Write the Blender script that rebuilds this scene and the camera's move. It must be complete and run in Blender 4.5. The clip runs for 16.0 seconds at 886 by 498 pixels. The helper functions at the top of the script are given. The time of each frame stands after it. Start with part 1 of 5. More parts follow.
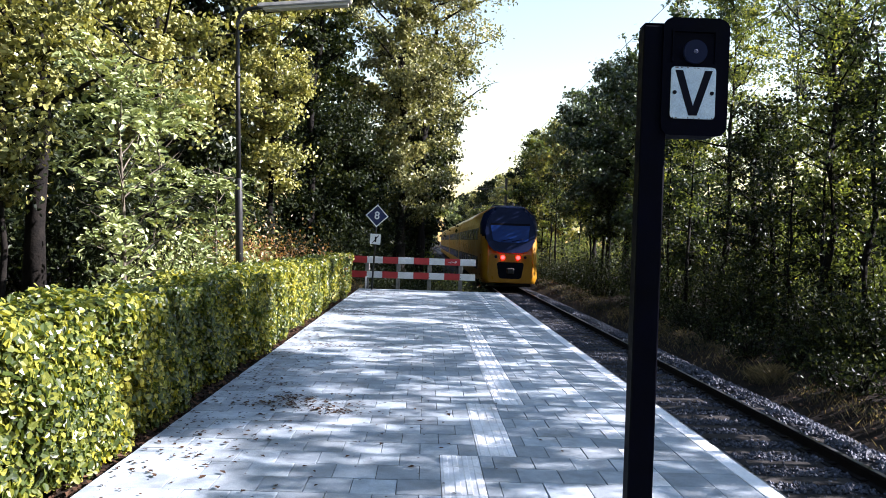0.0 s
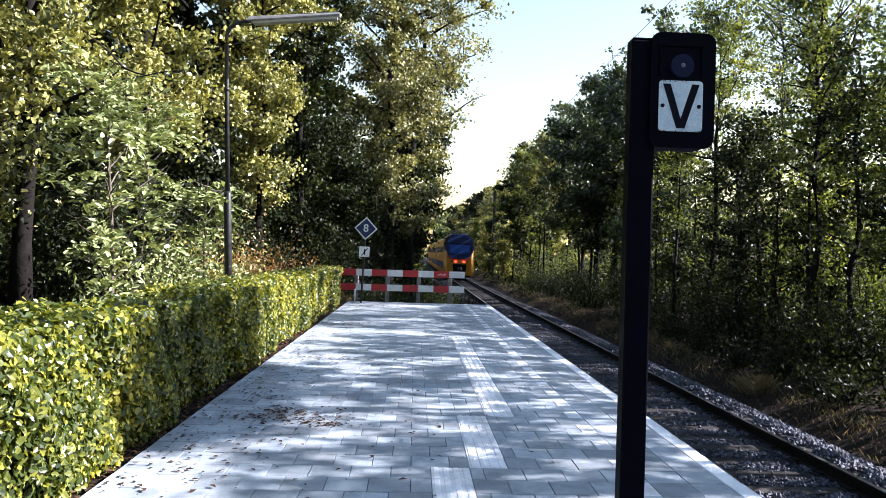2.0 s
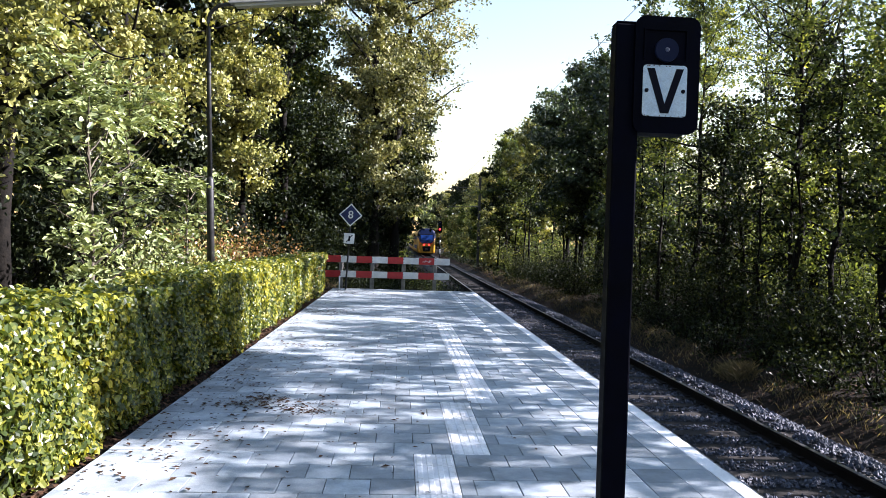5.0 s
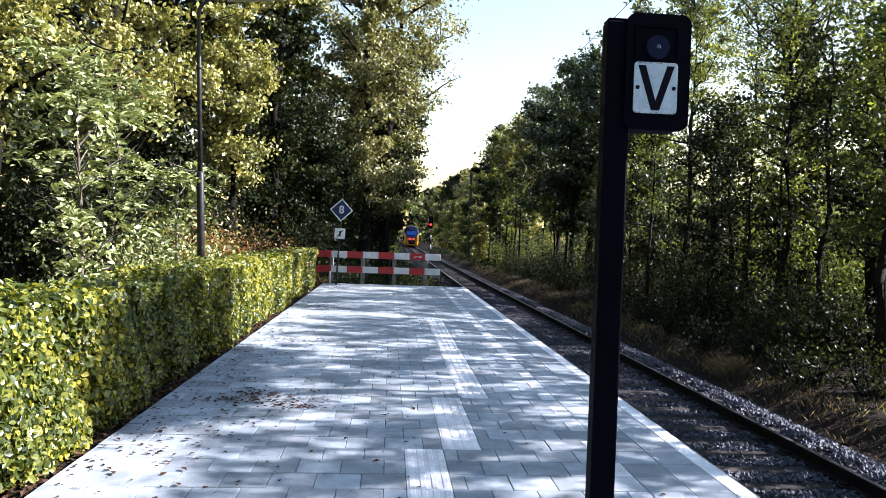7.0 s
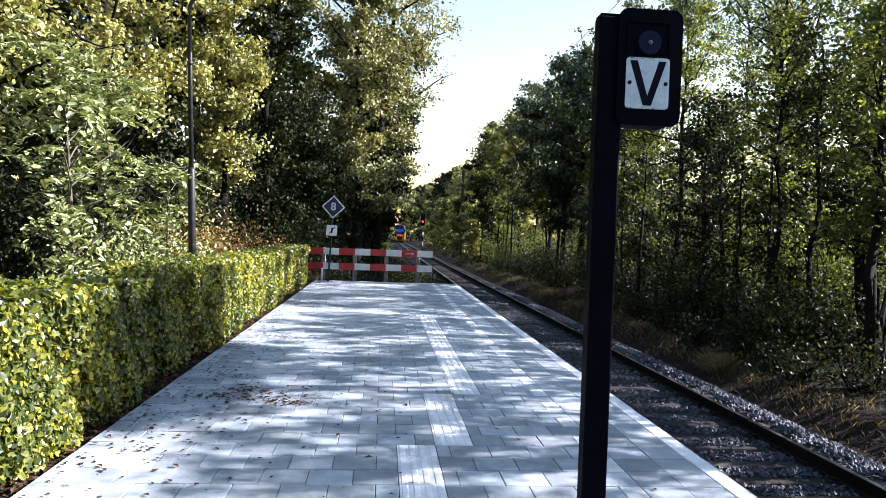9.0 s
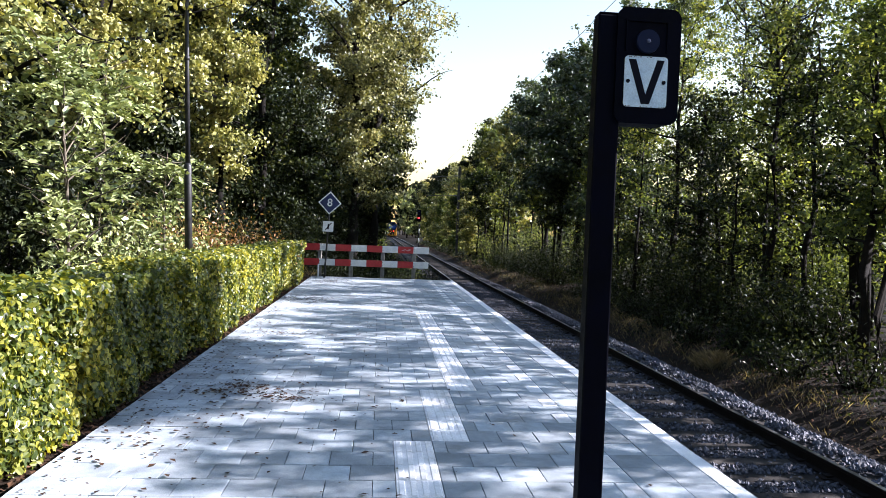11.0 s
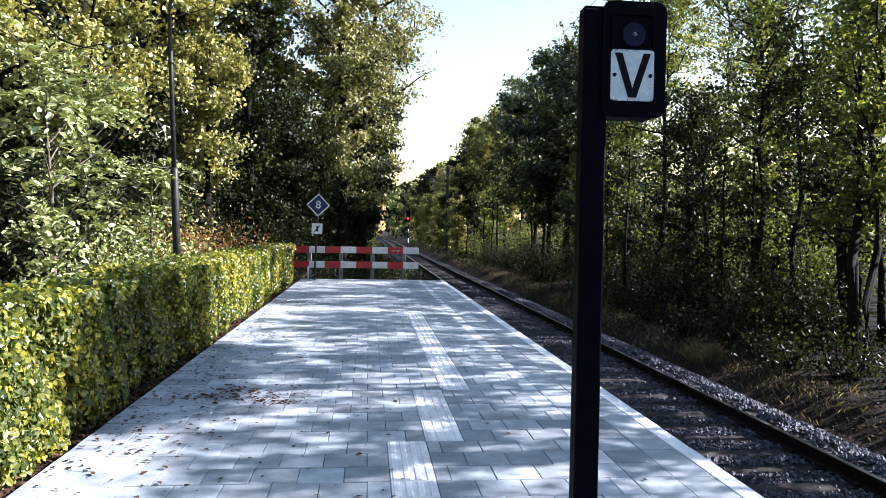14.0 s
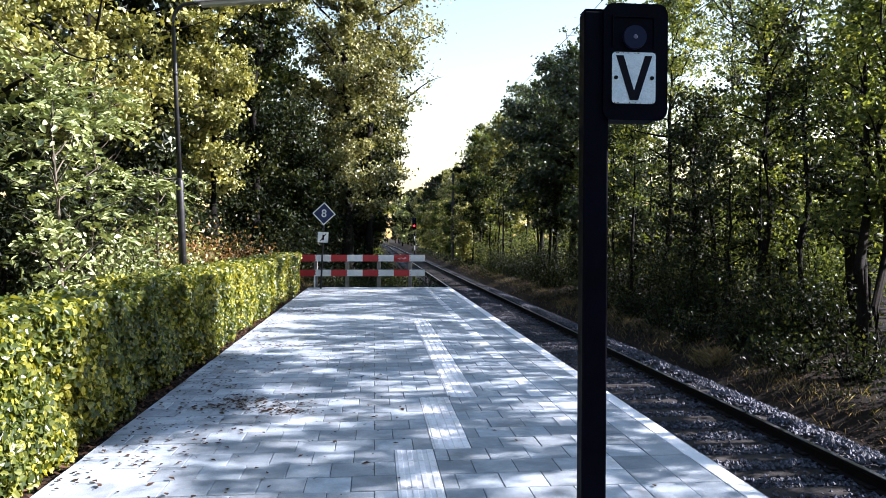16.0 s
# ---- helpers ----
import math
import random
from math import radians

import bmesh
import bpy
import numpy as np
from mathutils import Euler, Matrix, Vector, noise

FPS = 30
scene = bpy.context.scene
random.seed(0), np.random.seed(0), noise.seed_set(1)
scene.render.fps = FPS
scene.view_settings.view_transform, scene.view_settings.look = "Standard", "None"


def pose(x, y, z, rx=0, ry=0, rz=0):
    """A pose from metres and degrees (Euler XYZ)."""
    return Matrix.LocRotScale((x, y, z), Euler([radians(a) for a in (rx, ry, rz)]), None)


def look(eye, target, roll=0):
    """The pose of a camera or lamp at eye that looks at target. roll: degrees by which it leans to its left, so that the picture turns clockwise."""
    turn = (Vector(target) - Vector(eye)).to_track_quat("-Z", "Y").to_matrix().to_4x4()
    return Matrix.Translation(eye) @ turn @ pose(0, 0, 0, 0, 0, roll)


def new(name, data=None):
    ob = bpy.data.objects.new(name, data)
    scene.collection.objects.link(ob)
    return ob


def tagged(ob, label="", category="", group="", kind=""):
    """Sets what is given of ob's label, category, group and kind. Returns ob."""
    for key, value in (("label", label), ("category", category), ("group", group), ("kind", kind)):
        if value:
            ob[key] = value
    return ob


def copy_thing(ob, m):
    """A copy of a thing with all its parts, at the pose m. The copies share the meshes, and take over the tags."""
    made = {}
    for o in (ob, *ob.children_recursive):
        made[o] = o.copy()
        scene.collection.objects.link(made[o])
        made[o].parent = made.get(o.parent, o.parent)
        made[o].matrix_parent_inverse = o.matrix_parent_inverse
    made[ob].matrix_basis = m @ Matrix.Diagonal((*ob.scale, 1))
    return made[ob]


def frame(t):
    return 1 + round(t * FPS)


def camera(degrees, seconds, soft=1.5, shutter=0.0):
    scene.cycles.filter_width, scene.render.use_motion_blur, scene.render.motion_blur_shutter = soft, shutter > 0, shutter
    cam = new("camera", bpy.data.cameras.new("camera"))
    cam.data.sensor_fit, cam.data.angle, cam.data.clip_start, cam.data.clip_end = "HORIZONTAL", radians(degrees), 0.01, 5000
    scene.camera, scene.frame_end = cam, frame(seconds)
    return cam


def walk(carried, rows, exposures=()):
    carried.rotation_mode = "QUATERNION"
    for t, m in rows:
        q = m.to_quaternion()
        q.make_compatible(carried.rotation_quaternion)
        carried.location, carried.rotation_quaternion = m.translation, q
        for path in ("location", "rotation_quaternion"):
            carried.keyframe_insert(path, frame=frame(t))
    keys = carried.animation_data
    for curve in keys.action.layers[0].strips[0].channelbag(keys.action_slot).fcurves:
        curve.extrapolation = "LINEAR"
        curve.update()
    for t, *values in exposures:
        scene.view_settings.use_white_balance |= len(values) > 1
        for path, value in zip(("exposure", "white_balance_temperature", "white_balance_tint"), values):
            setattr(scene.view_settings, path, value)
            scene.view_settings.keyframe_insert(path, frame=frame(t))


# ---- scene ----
cam = camera(62.3, 16.0, soft=0.6)
PATH = [
    (0, (-0.156, -4.705, 1.643), (-0.109, -2.706, 1.62), 1.9),
    (0.5, (-0.153, -4.713, 1.646), (-0.087, -2.714, 1.642), 1.8),
    (1, (-0.164, -4.724, 1.646), (-0.097, -2.725, 1.651), 1.4),
    (1.5, (-0.169, -4.733, 1.644), (-0.102, -2.734, 1.658), 1.6),
    (2, (-0.17, -4.727, 1.639), (-0.093, -2.728, 1.651), 1.7),
    (2.5, (-0.166, -4.722, 1.638), (-0.091, -2.723, 1.651), 1.7),
    (3, (-0.159, -4.719, 1.639), (-0.075, -2.72, 1.644), 1.5),
    (3.5, (-0.151, -4.709, 1.641), (-0.059, -2.711, 1.639), 1.6),
    (4, (-0.152, -4.697, 1.635), (-0.051, -2.7, 1.628), 1.7),
    (6.5, (-0.152, -4.69, 1.636), (-0.015, -2.695, 1.598), 2.0),
    (7, (-0.156, -4.7, 1.636), (-0.013, -2.706, 1.602), 2.0),
    (7.5, (-0.156, -4.71, 1.628), (-0.008, -2.716, 1.598), 1.9),
    (8, (-0.16, -4.715, 1.628), (-0.004, -2.721, 1.593), 2.3),
    (8.5, (-0.16, -4.703, 1.63), (0.002, -2.71, 1.59), 2.4),
    (9, (-0.157, -4.7, 1.628), (0.008, -2.707, 1.587), 2.0),
    (11.5, (-0.169, -4.715, 1.629), (0.01, -2.724, 1.578), 2.3),
    (12, (-0.165, -4.709, 1.623), (0.02, -2.718, 1.574), 2.2),
    (12.5, (-0.159, -4.699, 1.628), (0.029, -2.708, 1.58), 2.2),
    (13, (-0.158, -4.697, 1.626), (0.034, -2.706, 1.58), 1.7),
    (13.5, (-0.165, -4.693, 1.622), (0.035, -2.703, 1.572), 1.5),
    (14, (-0.167, -4.696, 1.623), (0.037, -2.707, 1.573), 1.0),
    (14.5, (-0.166, -4.698, 1.618), (0.045, -2.71, 1.577), 0.8),
    (15, (-0.16, -4.701, 1.617), (0.047, -2.712, 1.58), 0.4),
    (15.5, (-0.157, -4.692, 1.614), (0.042, -2.702, 1.581), 0.1),
    (16, (-0.151, -4.68, 1.62), (0.035, -2.689, 1.589), 0.2),
]
walk(cam, [(t, look(eye, target, roll)) for t, eye, target, roll in PATH], [(0, 2.08, 5950, 22), (16, 2.08, 5950, 22)])

# ---- light ----
SUN_AZ, SUN_EL = 1.0, 31.0   # degrees from +x towards +y, and up
world = bpy.data.worlds.new("sky")
scene.world = world
world.use_nodes = True
wn = world.node_tree.nodes
sky = wn.new("ShaderNodeTexSky")
sky.sky_type = "NISHITA"
sky.sun_disc = False
sky.sun_elevation = radians(SUN_EL)
sky.sun_rotation = radians(90 - SUN_AZ)
sky.air_density, sky.dust_density, sky.ozone_density = 1.9, 0.4, 0.7
wn["Background"].inputs["Strength"].default_value = 0.062
world.node_tree.links.new(sky.outputs[0], wn["Background"].inputs["Color"])
sun = new("sun", bpy.data.lights.new("sun", "SUN"))
sun.data.energy, sun.data.angle, sun.data.color = 5.0, radians(0.55), (1.0, 0.96, 0.9)
sun_to = Vector((math.cos(radians(SUN_AZ)) * math.cos(radians(SUN_EL)), math.sin(radians(SUN_AZ)) * math.cos(radians(SUN_EL)), math.sin(radians(SUN_EL))))
sun.matrix_world = look(sun_to * 60, (0, 0, 0))

# ---- materials ----


def material(name, rough=0.6, metal=0.0):
    m = bpy.data.materials.new(name)
    m.use_nodes = True
    b = m.node_tree.nodes["Principled BSDF"]
    b.inputs["Roughness"].default_value = rough
    b.inputs["Metallic"].default_value = metal
    return m, m.node_tree.nodes, m.node_tree.links, b


def ramp(nodes, links, source, stops):
    r = nodes.new("ShaderNodeValToRGB")
    e = r.color_ramp.elements
    while len(e) < len(stops):
        e.new(0.5)
    for el, (p, c) in zip(e, stops):
        el.position, el.color = p, (*c, 1)
    links.new(source, r.inputs[0])
    return r.outputs[0]


def coords(nodes, links, scale):
    t = nodes.new("ShaderNodeNewGeometry")
    mp = nodes.new("ShaderNodeMapping")
    mp.inputs["Scale"].default_value = scale if isinstance(scale, tuple) else (scale,) * 3
    links.new(t.outputs["Position"], mp.inputs[0])
    return mp.outputs[0]


def object_coords(nodes, links, scale):
    t = nodes.new("ShaderNodeTexCoord")
    mp = nodes.new("ShaderNodeMapping")
    mp.inputs["Scale"].default_value = scale if isinstance(scale, tuple) else (scale,) * 3
    links.new(t.outputs["Object"], mp.inputs[0])
    return mp.outputs[0]


def noise_tex(nodes, links, vec, scale=1.0, detail=4.0, rough=0.6):
    n = nodes.new("ShaderNodeTexNoise")
    n.inputs["Scale"].default_value, n.inputs["Detail"].default_value, n.inputs["Roughness"].default_value = scale, detail, rough
    links.new(vec, n.inputs["Vector"])
    return n.outputs["Fac"]


def mix(nodes, links, kind, fac, a, b):
    m = nodes.new("ShaderNodeMix")
    m.data_type, m.blend_type = "RGBA", kind
    for sock, v in ((m.inputs[0], fac), (m.inputs[6], a), (m.inputs[7], b)):
        if isinstance(v, (int, float)):
            sock.default_value = v
        elif isinstance(v, tuple):
            sock.default_value = (*v, 1)
        else:
            links.new(v, sock)
    return m.outputs[2]


def bump(nodes, links, b, height, strength, dist):
    n = nodes.new("ShaderNodeBump")
    n.inputs["Strength"].default_value, n.inputs["Distance"].default_value = strength, dist
    links.new(height, n.inputs["Height"])
    links.new(n.outputs[0], b.inputs["Normal"])


def worn(name, a, b_, scale=6.0, rough=0.6, metal=0.0, bump_scale=40.0, bump_strength=0.25, local=False, vary=0.0, stain=None):
    """Two-scale mottled surface between two colours with fine relief; vary: difference from piece to piece."""
    m, n, l, b = material(name, rough, metal)
    v = (object_coords if local else coords)(n, l, 1.0)
    big = noise_tex(n, l, v, scale, 5.0, 0.62)
    fine = noise_tex(n, l, v, bump_scale, 3.0, 0.6)
    col = ramp(n, l, big, [(0.32, a), (0.7, b_)])
    grain = ramp(n, l, fine, [(0.3, (0.82,) * 3), (0.7, (1.12,) * 3)])
    col = mix(n, l, "MULTIPLY", 1.0, col, grain)
    if vary:
        o = n.new("ShaderNodeObjectInfo")
        g = n.new("ShaderNodeNewGeometry")
        s = n.new("ShaderNodeMath")
        s.operation = "ADD"
        l.new(o.outputs["Random"], s.inputs[0])
        l.new(g.outputs["Random Per Island"], s.inputs[1])
        f = n.new("ShaderNodeMath")
        f.operation = "FRACT"
        l.new(s.outputs[0], f.inputs[0])
        tone = ramp(n, l, f.outputs[0], [(0.0, (1 - vary,) * 3), (1.0, (1 + vary,) * 3)])
        col = mix(n, l, "MULTIPLY", 1.0, col, tone)
    if stain:
        broad = noise_tex(n, l, v, stain, 6.0, 0.7)
        col = mix(n, l, "MULTIPLY", 1.0, col, ramp(n, l, broad, [(0.3, (0.62, 0.59, 0.55)), (0.46, (0.9, 0.89, 0.88)), (0.6, (1.04, 1.04, 1.04))]))
    l.new(col, b.inputs["Base Color"])
    rr = ramp(n, l, big, [(0.3, (max(rough - 0.12, 0.05),) * 3), (0.7, (min(rough + 0.12, 1),) * 3)])
    l.new(rr, b.inputs["Roughness"])
    if rough >= 0.8:
        b.inputs["Specular IOR Level"].default_value = 0.12
    bump(n, l, b, fine, bump_strength, 0.01)
    return m


def leaf_material(name, stops, translucent=0.22, rough=0.42):
    """Leaves: one tone each along a ramp, broad drifts of tone over the crown, light passing through."""
    m, n, l, b = material(name, rough)
    g = n.new("ShaderNodeNewGeometry")
    v = coords(n, l, 1.0)
    drift = noise_tex(n, l, v, 0.7, 2.0, 0.5)
    a = n.new("ShaderNodeMath")
    a.operation = "MULTIPLY_ADD"
    l.new(g.outputs["Random Per Island"], a.inputs[0])
    a.inputs[1].default_value = 0.62
    d = n.new("ShaderNodeMath")
    d.operation = "MULTIPLY_ADD"
    l.new(drift, d.inputs[0])
    d.inputs[1].default_value, d.inputs[2].default_value = 0.9, -0.26
    l.new(d.outputs[0], a.inputs[2])
    col = ramp(n, l, a.outputs[0], stops)
    l.new(col, b.inputs["Base Color"])
    tr = n.new("ShaderNodeBsdfTranslucent")
    warm = mix(n, l, "MULTIPLY", 1.0, col, (1.5, 1.45, 0.6))
    l.new(warm, tr.inputs["Color"])
    ms = n.new("ShaderNodeMixShader")
    ms.inputs[0].default_value = translucent
    l.new(b.outputs[0], ms.inputs[1])
    l.new(tr.outputs[0], ms.inputs[2])
    l.new(ms.outputs[0], n["Material Output"].inputs["Surface"])
    return m


def plain(name, color, rough=0.5, metal=0.0, glow=None, strength=0.0):
    m, n, l, b = material(name, rough, metal)
    b.inputs["Base Color"].default_value = (*color, 1)
    if glow:
        b.inputs["Emission Color"].default_value = (*glow, 1)
        b.inputs["Emission Strength"].default_value = strength
    return m


M = {}
M["paver"] = worn("paver_concrete", (0.245, 0.285, 0.312), (0.395, 0.442, 0.472), 7.0, 0.75, 0, 130, 0.35, vary=0.25, stain=2.3)
M["tactile"] = worn("tactile_white", (0.74, 0.75, 0.76), (0.88, 0.88, 0.87), 9.0, 0.7, 0, 110, 0.2, vary=0.07, stain=3.0)
M["edge_slab"] = worn("edge_concrete", (0.265, 0.305, 0.332), (0.39, 0.432, 0.46), 6.0, 0.75, 0, 120, 0.3, vary=0.12, stain=1.7)
M["white_line"] = worn("edge_white", (0.74, 0.75, 0.76), (0.88, 0.88, 0.87), 5.0, 0.65, 0, 90, 0.15)
M["bed"] = worn("joint_sand", (0.05, 0.047, 0.043), (0.12, 0.11, 0.1), 20, 0.95, 0, 200, 0.5)
M["concrete"] = worn("platform_concrete", (0.16, 0.155, 0.15), (0.3, 0.29, 0.28), 2.0, 0.85, 0, 60, 0.4)
# darker than bare soil: shade from the trees overhead is in the colour
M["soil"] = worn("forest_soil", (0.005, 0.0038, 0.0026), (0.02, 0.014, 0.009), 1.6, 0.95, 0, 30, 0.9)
M["ballast"] = worn("ballast_stone", (0.016, 0.021, 0.034), (0.095, 0.103, 0.135), 14, 0.7, 0, 90, 0.4, vary=0.6)
M["ballast_bed"] = worn("ballast_bed", (0.006, 0.0065, 0.008), (0.035, 0.037, 0.045), 26, 0.85, 0, 45, 1.0)
M["sleeper"] = worn("sleeper_wood", (0.012, 0.0105, 0.01), (0.05, 0.045, 0.041), 7, 0.85, 0, 60, 0.5, vary=0.3)
M["rail"] = worn("rusty_rail", (0.003, 0.0026, 0.0026), (0.012, 0.009, 0.008), 12, 0.75, 0.1, 80, 0.3)
M["rail_head"] = worn("rail_head_steel", (0.22, 0.21, 0.21), (0.36, 0.35, 0.35), 8, 0.34, 1.0, 120, 0.05)
M["rail"].node_tree.nodes["Principled BSDF"].inputs["Specular IOR Level"].default_value = 0.15
M["black_paint"] = worn("black_paint", (0.0002, 0.0004, 0.0025), (0.0006, 0.001, 0.006), 9, 0.55, 0, 160, 0.08, local=True)
M["black_paint"].node_tree.nodes["Principled BSDF"].inputs["Specular IOR Level"].default_value = 0.05
M["dark_lens"] = plain("dark_lens", (0.006, 0.01, 0.032), 0.6)
M["dark_lens"].node_tree.nodes["Principled BSDF"].inputs["Specular IOR Level"].default_value = 0.12
M["lens_core"] = plain("lens_core", (0.06, 0.07, 0.12), 0.3)
M["enamel"] = worn("white_enamel", (0.42, 0.54, 0.64), (0.6, 0.71, 0.79), 14, 0.4, 0, 180, 0.05, local=True)
M["enamel_rust"] = worn("chipped_edge", (0.06, 0.04, 0.03), (0.2, 0.16, 0.13), 40, 0.8)
M["black_mark"] = plain("black_mark", (0.0025, 0.003, 0.008), 0.6)
M["black_mark"].node_tree.nodes["Principled BSDF"].inputs["Specular IOR Level"].default_value = 0.1
M["red_paint"] = worn("red_paint", (0.36, 0.012, 0.016), (0.5, 0.03, 0.03), 5, 0.5, 0, 60, 0.15, local=True)
M["white_paint"] = worn("white_paint", (0.62, 0.63, 0.63), (0.8, 0.8, 0.79), 5, 0.55, 0, 60, 0.15, local=True)
M["post_grey"] = worn("grey_post", (0.13, 0.12, 0.11), (0.26, 0.25, 0.23), 6, 0.8, 0, 50, 0.4)
M["sign_blue"] = worn("sign_blue", (0.006, 0.016, 0.075), (0.01, 0.024, 0.1), 8, 0.4, 0, 80, 0.03, local=True)
M["lamp_pole"] = worn("lamp_pole_black", (0.005, 0.005, 0.005), (0.014, 0.014, 0.015), 8, 0.5, 0, 90, 0.1)
M["lamp_shell"] = worn("lamp_shell_grey", (0.14, 0.135, 0.125), (0.26, 0.25, 0.23), 5, 0.5, 0, 60, 0.1)
M["lamp_cover"] = plain("lamp_cover", (0.34, 0.32, 0.27), 0.3)
M["train_yellow"] = worn("train_yellow", (0.36, 0.16, 0.004), (0.44, 0.2, 0.006), 1.2, 0.35, 0, 40, 0.02, local=True)
M["train_blue"] = worn("train_blue", (0.004, 0.009, 0.036), (0.006, 0.013, 0.05), 1.2, 0.45, 0, 40, 0.02, local=True)
M["train_glass"] = plain("train_glass", (0.012, 0.038, 0.17), 0.15)
M["train_dark"] = worn("train_underframe", (0.01, 0.01, 0.011), (0.03, 0.028, 0.026), 3, 0.7, 0, 30, 0.2, local=True)
for k in ("train_blue", "train_glass"):
    M[k].node_tree.nodes["Principled BSDF"].inputs["Specular IOR Level"].default_value = 0.12
M["train_roof"] = worn("train_roof", (0.2, 0.2, 0.21), (0.34, 0.34, 0.35), 2, 0.5, 0, 30, 0.1, local=True)
M["tail_light"] = plain("tail_light_red", (0.5, 0.02, 0.02), 0.3, 0, (1.0, 0.02, 0.015), 4.0)
M["signal_red"] = plain("signal_lamp_red", (0.5, 0.02, 0.02), 0.3, 0, (1.0, 0.02, 0.02), 1.6)
M["galvanised"] = worn("galvanised_steel", (0.035, 0.034, 0.032), (0.08, 0.078, 0.074), 4, 0.7, 0.2, 50, 0.2)
M["wire"] = plain("wire", (0.03, 0.03, 0.03), 0.5, 0.3)
# almost black: the shade on the trunks is put into the bark colour
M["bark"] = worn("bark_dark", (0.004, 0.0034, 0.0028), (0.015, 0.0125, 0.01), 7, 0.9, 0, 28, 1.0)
M["bark_pale"] = worn("bark_pale", (0.05, 0.042, 0.032), (0.2, 0.17, 0.13), 5, 0.9, 0, 24, 1.0)
M["litter"] = worn("dead_leaf", (0.02, 0.012, 0.008), (0.09, 0.048, 0.026), 9, 0.8, 0, 60, 0.2, vary=0.5)
M["leaf_oak"] = leaf_material("leaf_oak", [(0.0, (0.02, 0.026, 0.008)), (0.3, (0.1, 0.11, 0.026)), (0.62, (0.34, 0.33, 0.1)), (0.93, (0.52, 0.47, 0.17)), (1.0, (0.32, 0.14, 0.035))], 0.16, 0.33)
# near-black leaf tones: the wood's deep shade is put into the colour
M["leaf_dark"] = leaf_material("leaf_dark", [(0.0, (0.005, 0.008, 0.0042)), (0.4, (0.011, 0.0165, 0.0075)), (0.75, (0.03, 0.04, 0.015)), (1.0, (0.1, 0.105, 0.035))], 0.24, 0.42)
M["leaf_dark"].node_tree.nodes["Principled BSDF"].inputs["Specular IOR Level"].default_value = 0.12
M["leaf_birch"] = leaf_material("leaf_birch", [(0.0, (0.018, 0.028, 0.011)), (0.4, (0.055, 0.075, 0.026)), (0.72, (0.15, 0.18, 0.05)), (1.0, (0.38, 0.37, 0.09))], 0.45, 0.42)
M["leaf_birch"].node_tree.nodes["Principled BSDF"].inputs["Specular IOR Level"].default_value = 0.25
# light and haze on the right crowns are put into this blue-green
M["leaf_alder"] = leaf_material("leaf_alder", [(0.0, (0.008, 0.015, 0.009)), (0.4, (0.026, 0.042, 0.022)), (0.75, (0.065, 0.09, 0.042)), (1.0, (0.15, 0.165, 0.06))], 0.28, 0.45)
M["leaf_lime"] = leaf_material("leaf_lime", [(0.0, (0.016, 0.021, 0.009)), (0.4, (0.11, 0.116, 0.04)), (0.75, (0.34, 0.33, 0.13)), (1.0, (0.54, 0.48, 0.22))], 0.16, 0.33)
M["leaf_robinia"] = leaf_material("leaf_robinia", [(0.0, (0.025, 0.036, 0.012)), (0.35, (0.15, 0.19, 0.065)), (1.0, (0.6, 0.64, 0.31))], 0.12, 0.24)
M["leaf_hedge"] = leaf_material("leaf_hedge", [(0.0, (0.008, 0.018, 0.006)), (0.44, (0.06, 0.086, 0.015)), (0.72, (0.25, 0.25, 0.034)), (0.96, (0.52, 0.45, 0.06)), (1.0, (0.3, 0.12, 0.03))], 0.32, 0.36)
M["leaf_rust"] = leaf_material("leaf_rust", [(0.0, (0.05, 0.045, 0.016)), (0.35, (0.14, 0.1, 0.035)), (0.72, (0.4, 0.19, 0.075)), (1.0, (0.54, 0.32, 0.14))], 0.3)
M["grass"] = leaf_material("dry_grass", [(0.0, (0.02, 0.015, 0.009)), (0.5, (0.1, 0.08, 0.045)), (1.0, (0.4, 0.32, 0.19))], 0.35, 0.6)

# ---- mesh helpers ----


def part(name, bm, mat, parent=None, label=""):
    me = bpy.data.meshes.new(name)
    bm.to_mesh(me)
    bm.free()
    me.materials.append(M[mat])
    ob = new(name, me)
    ob.parent = parent
    return tagged(ob, label)


def empty(name, m=None):
    ob = new(name)
    ob.empty_display_size = 0.2
    if m is not None:
        ob.matrix_basis = m
    return ob


def box(bm, x0, x1, y0, y1, z0, z1, bevel=0.0, seg=1):
    g = bmesh.ops.create_cube(bm, size=1.0)["verts"]
    for v in g:
        v.co = Vector(((x0 + x1) / 2 + v.co.x * (x1 - x0), (y0 + y1) / 2 + v.co.y * (y1 - y0), (z0 + z1) / 2 + v.co.z * (z1 - z0)))
    if bevel:
        es = list({e for v in g for e in v.link_edges})
        bmesh.ops.bevel(bm, geom=es, offset=bevel, segments=seg, affect="EDGES", profile=0.5)
    return bm


def boxed(*a, **k):
    return box(bmesh.new(), *a, **k)


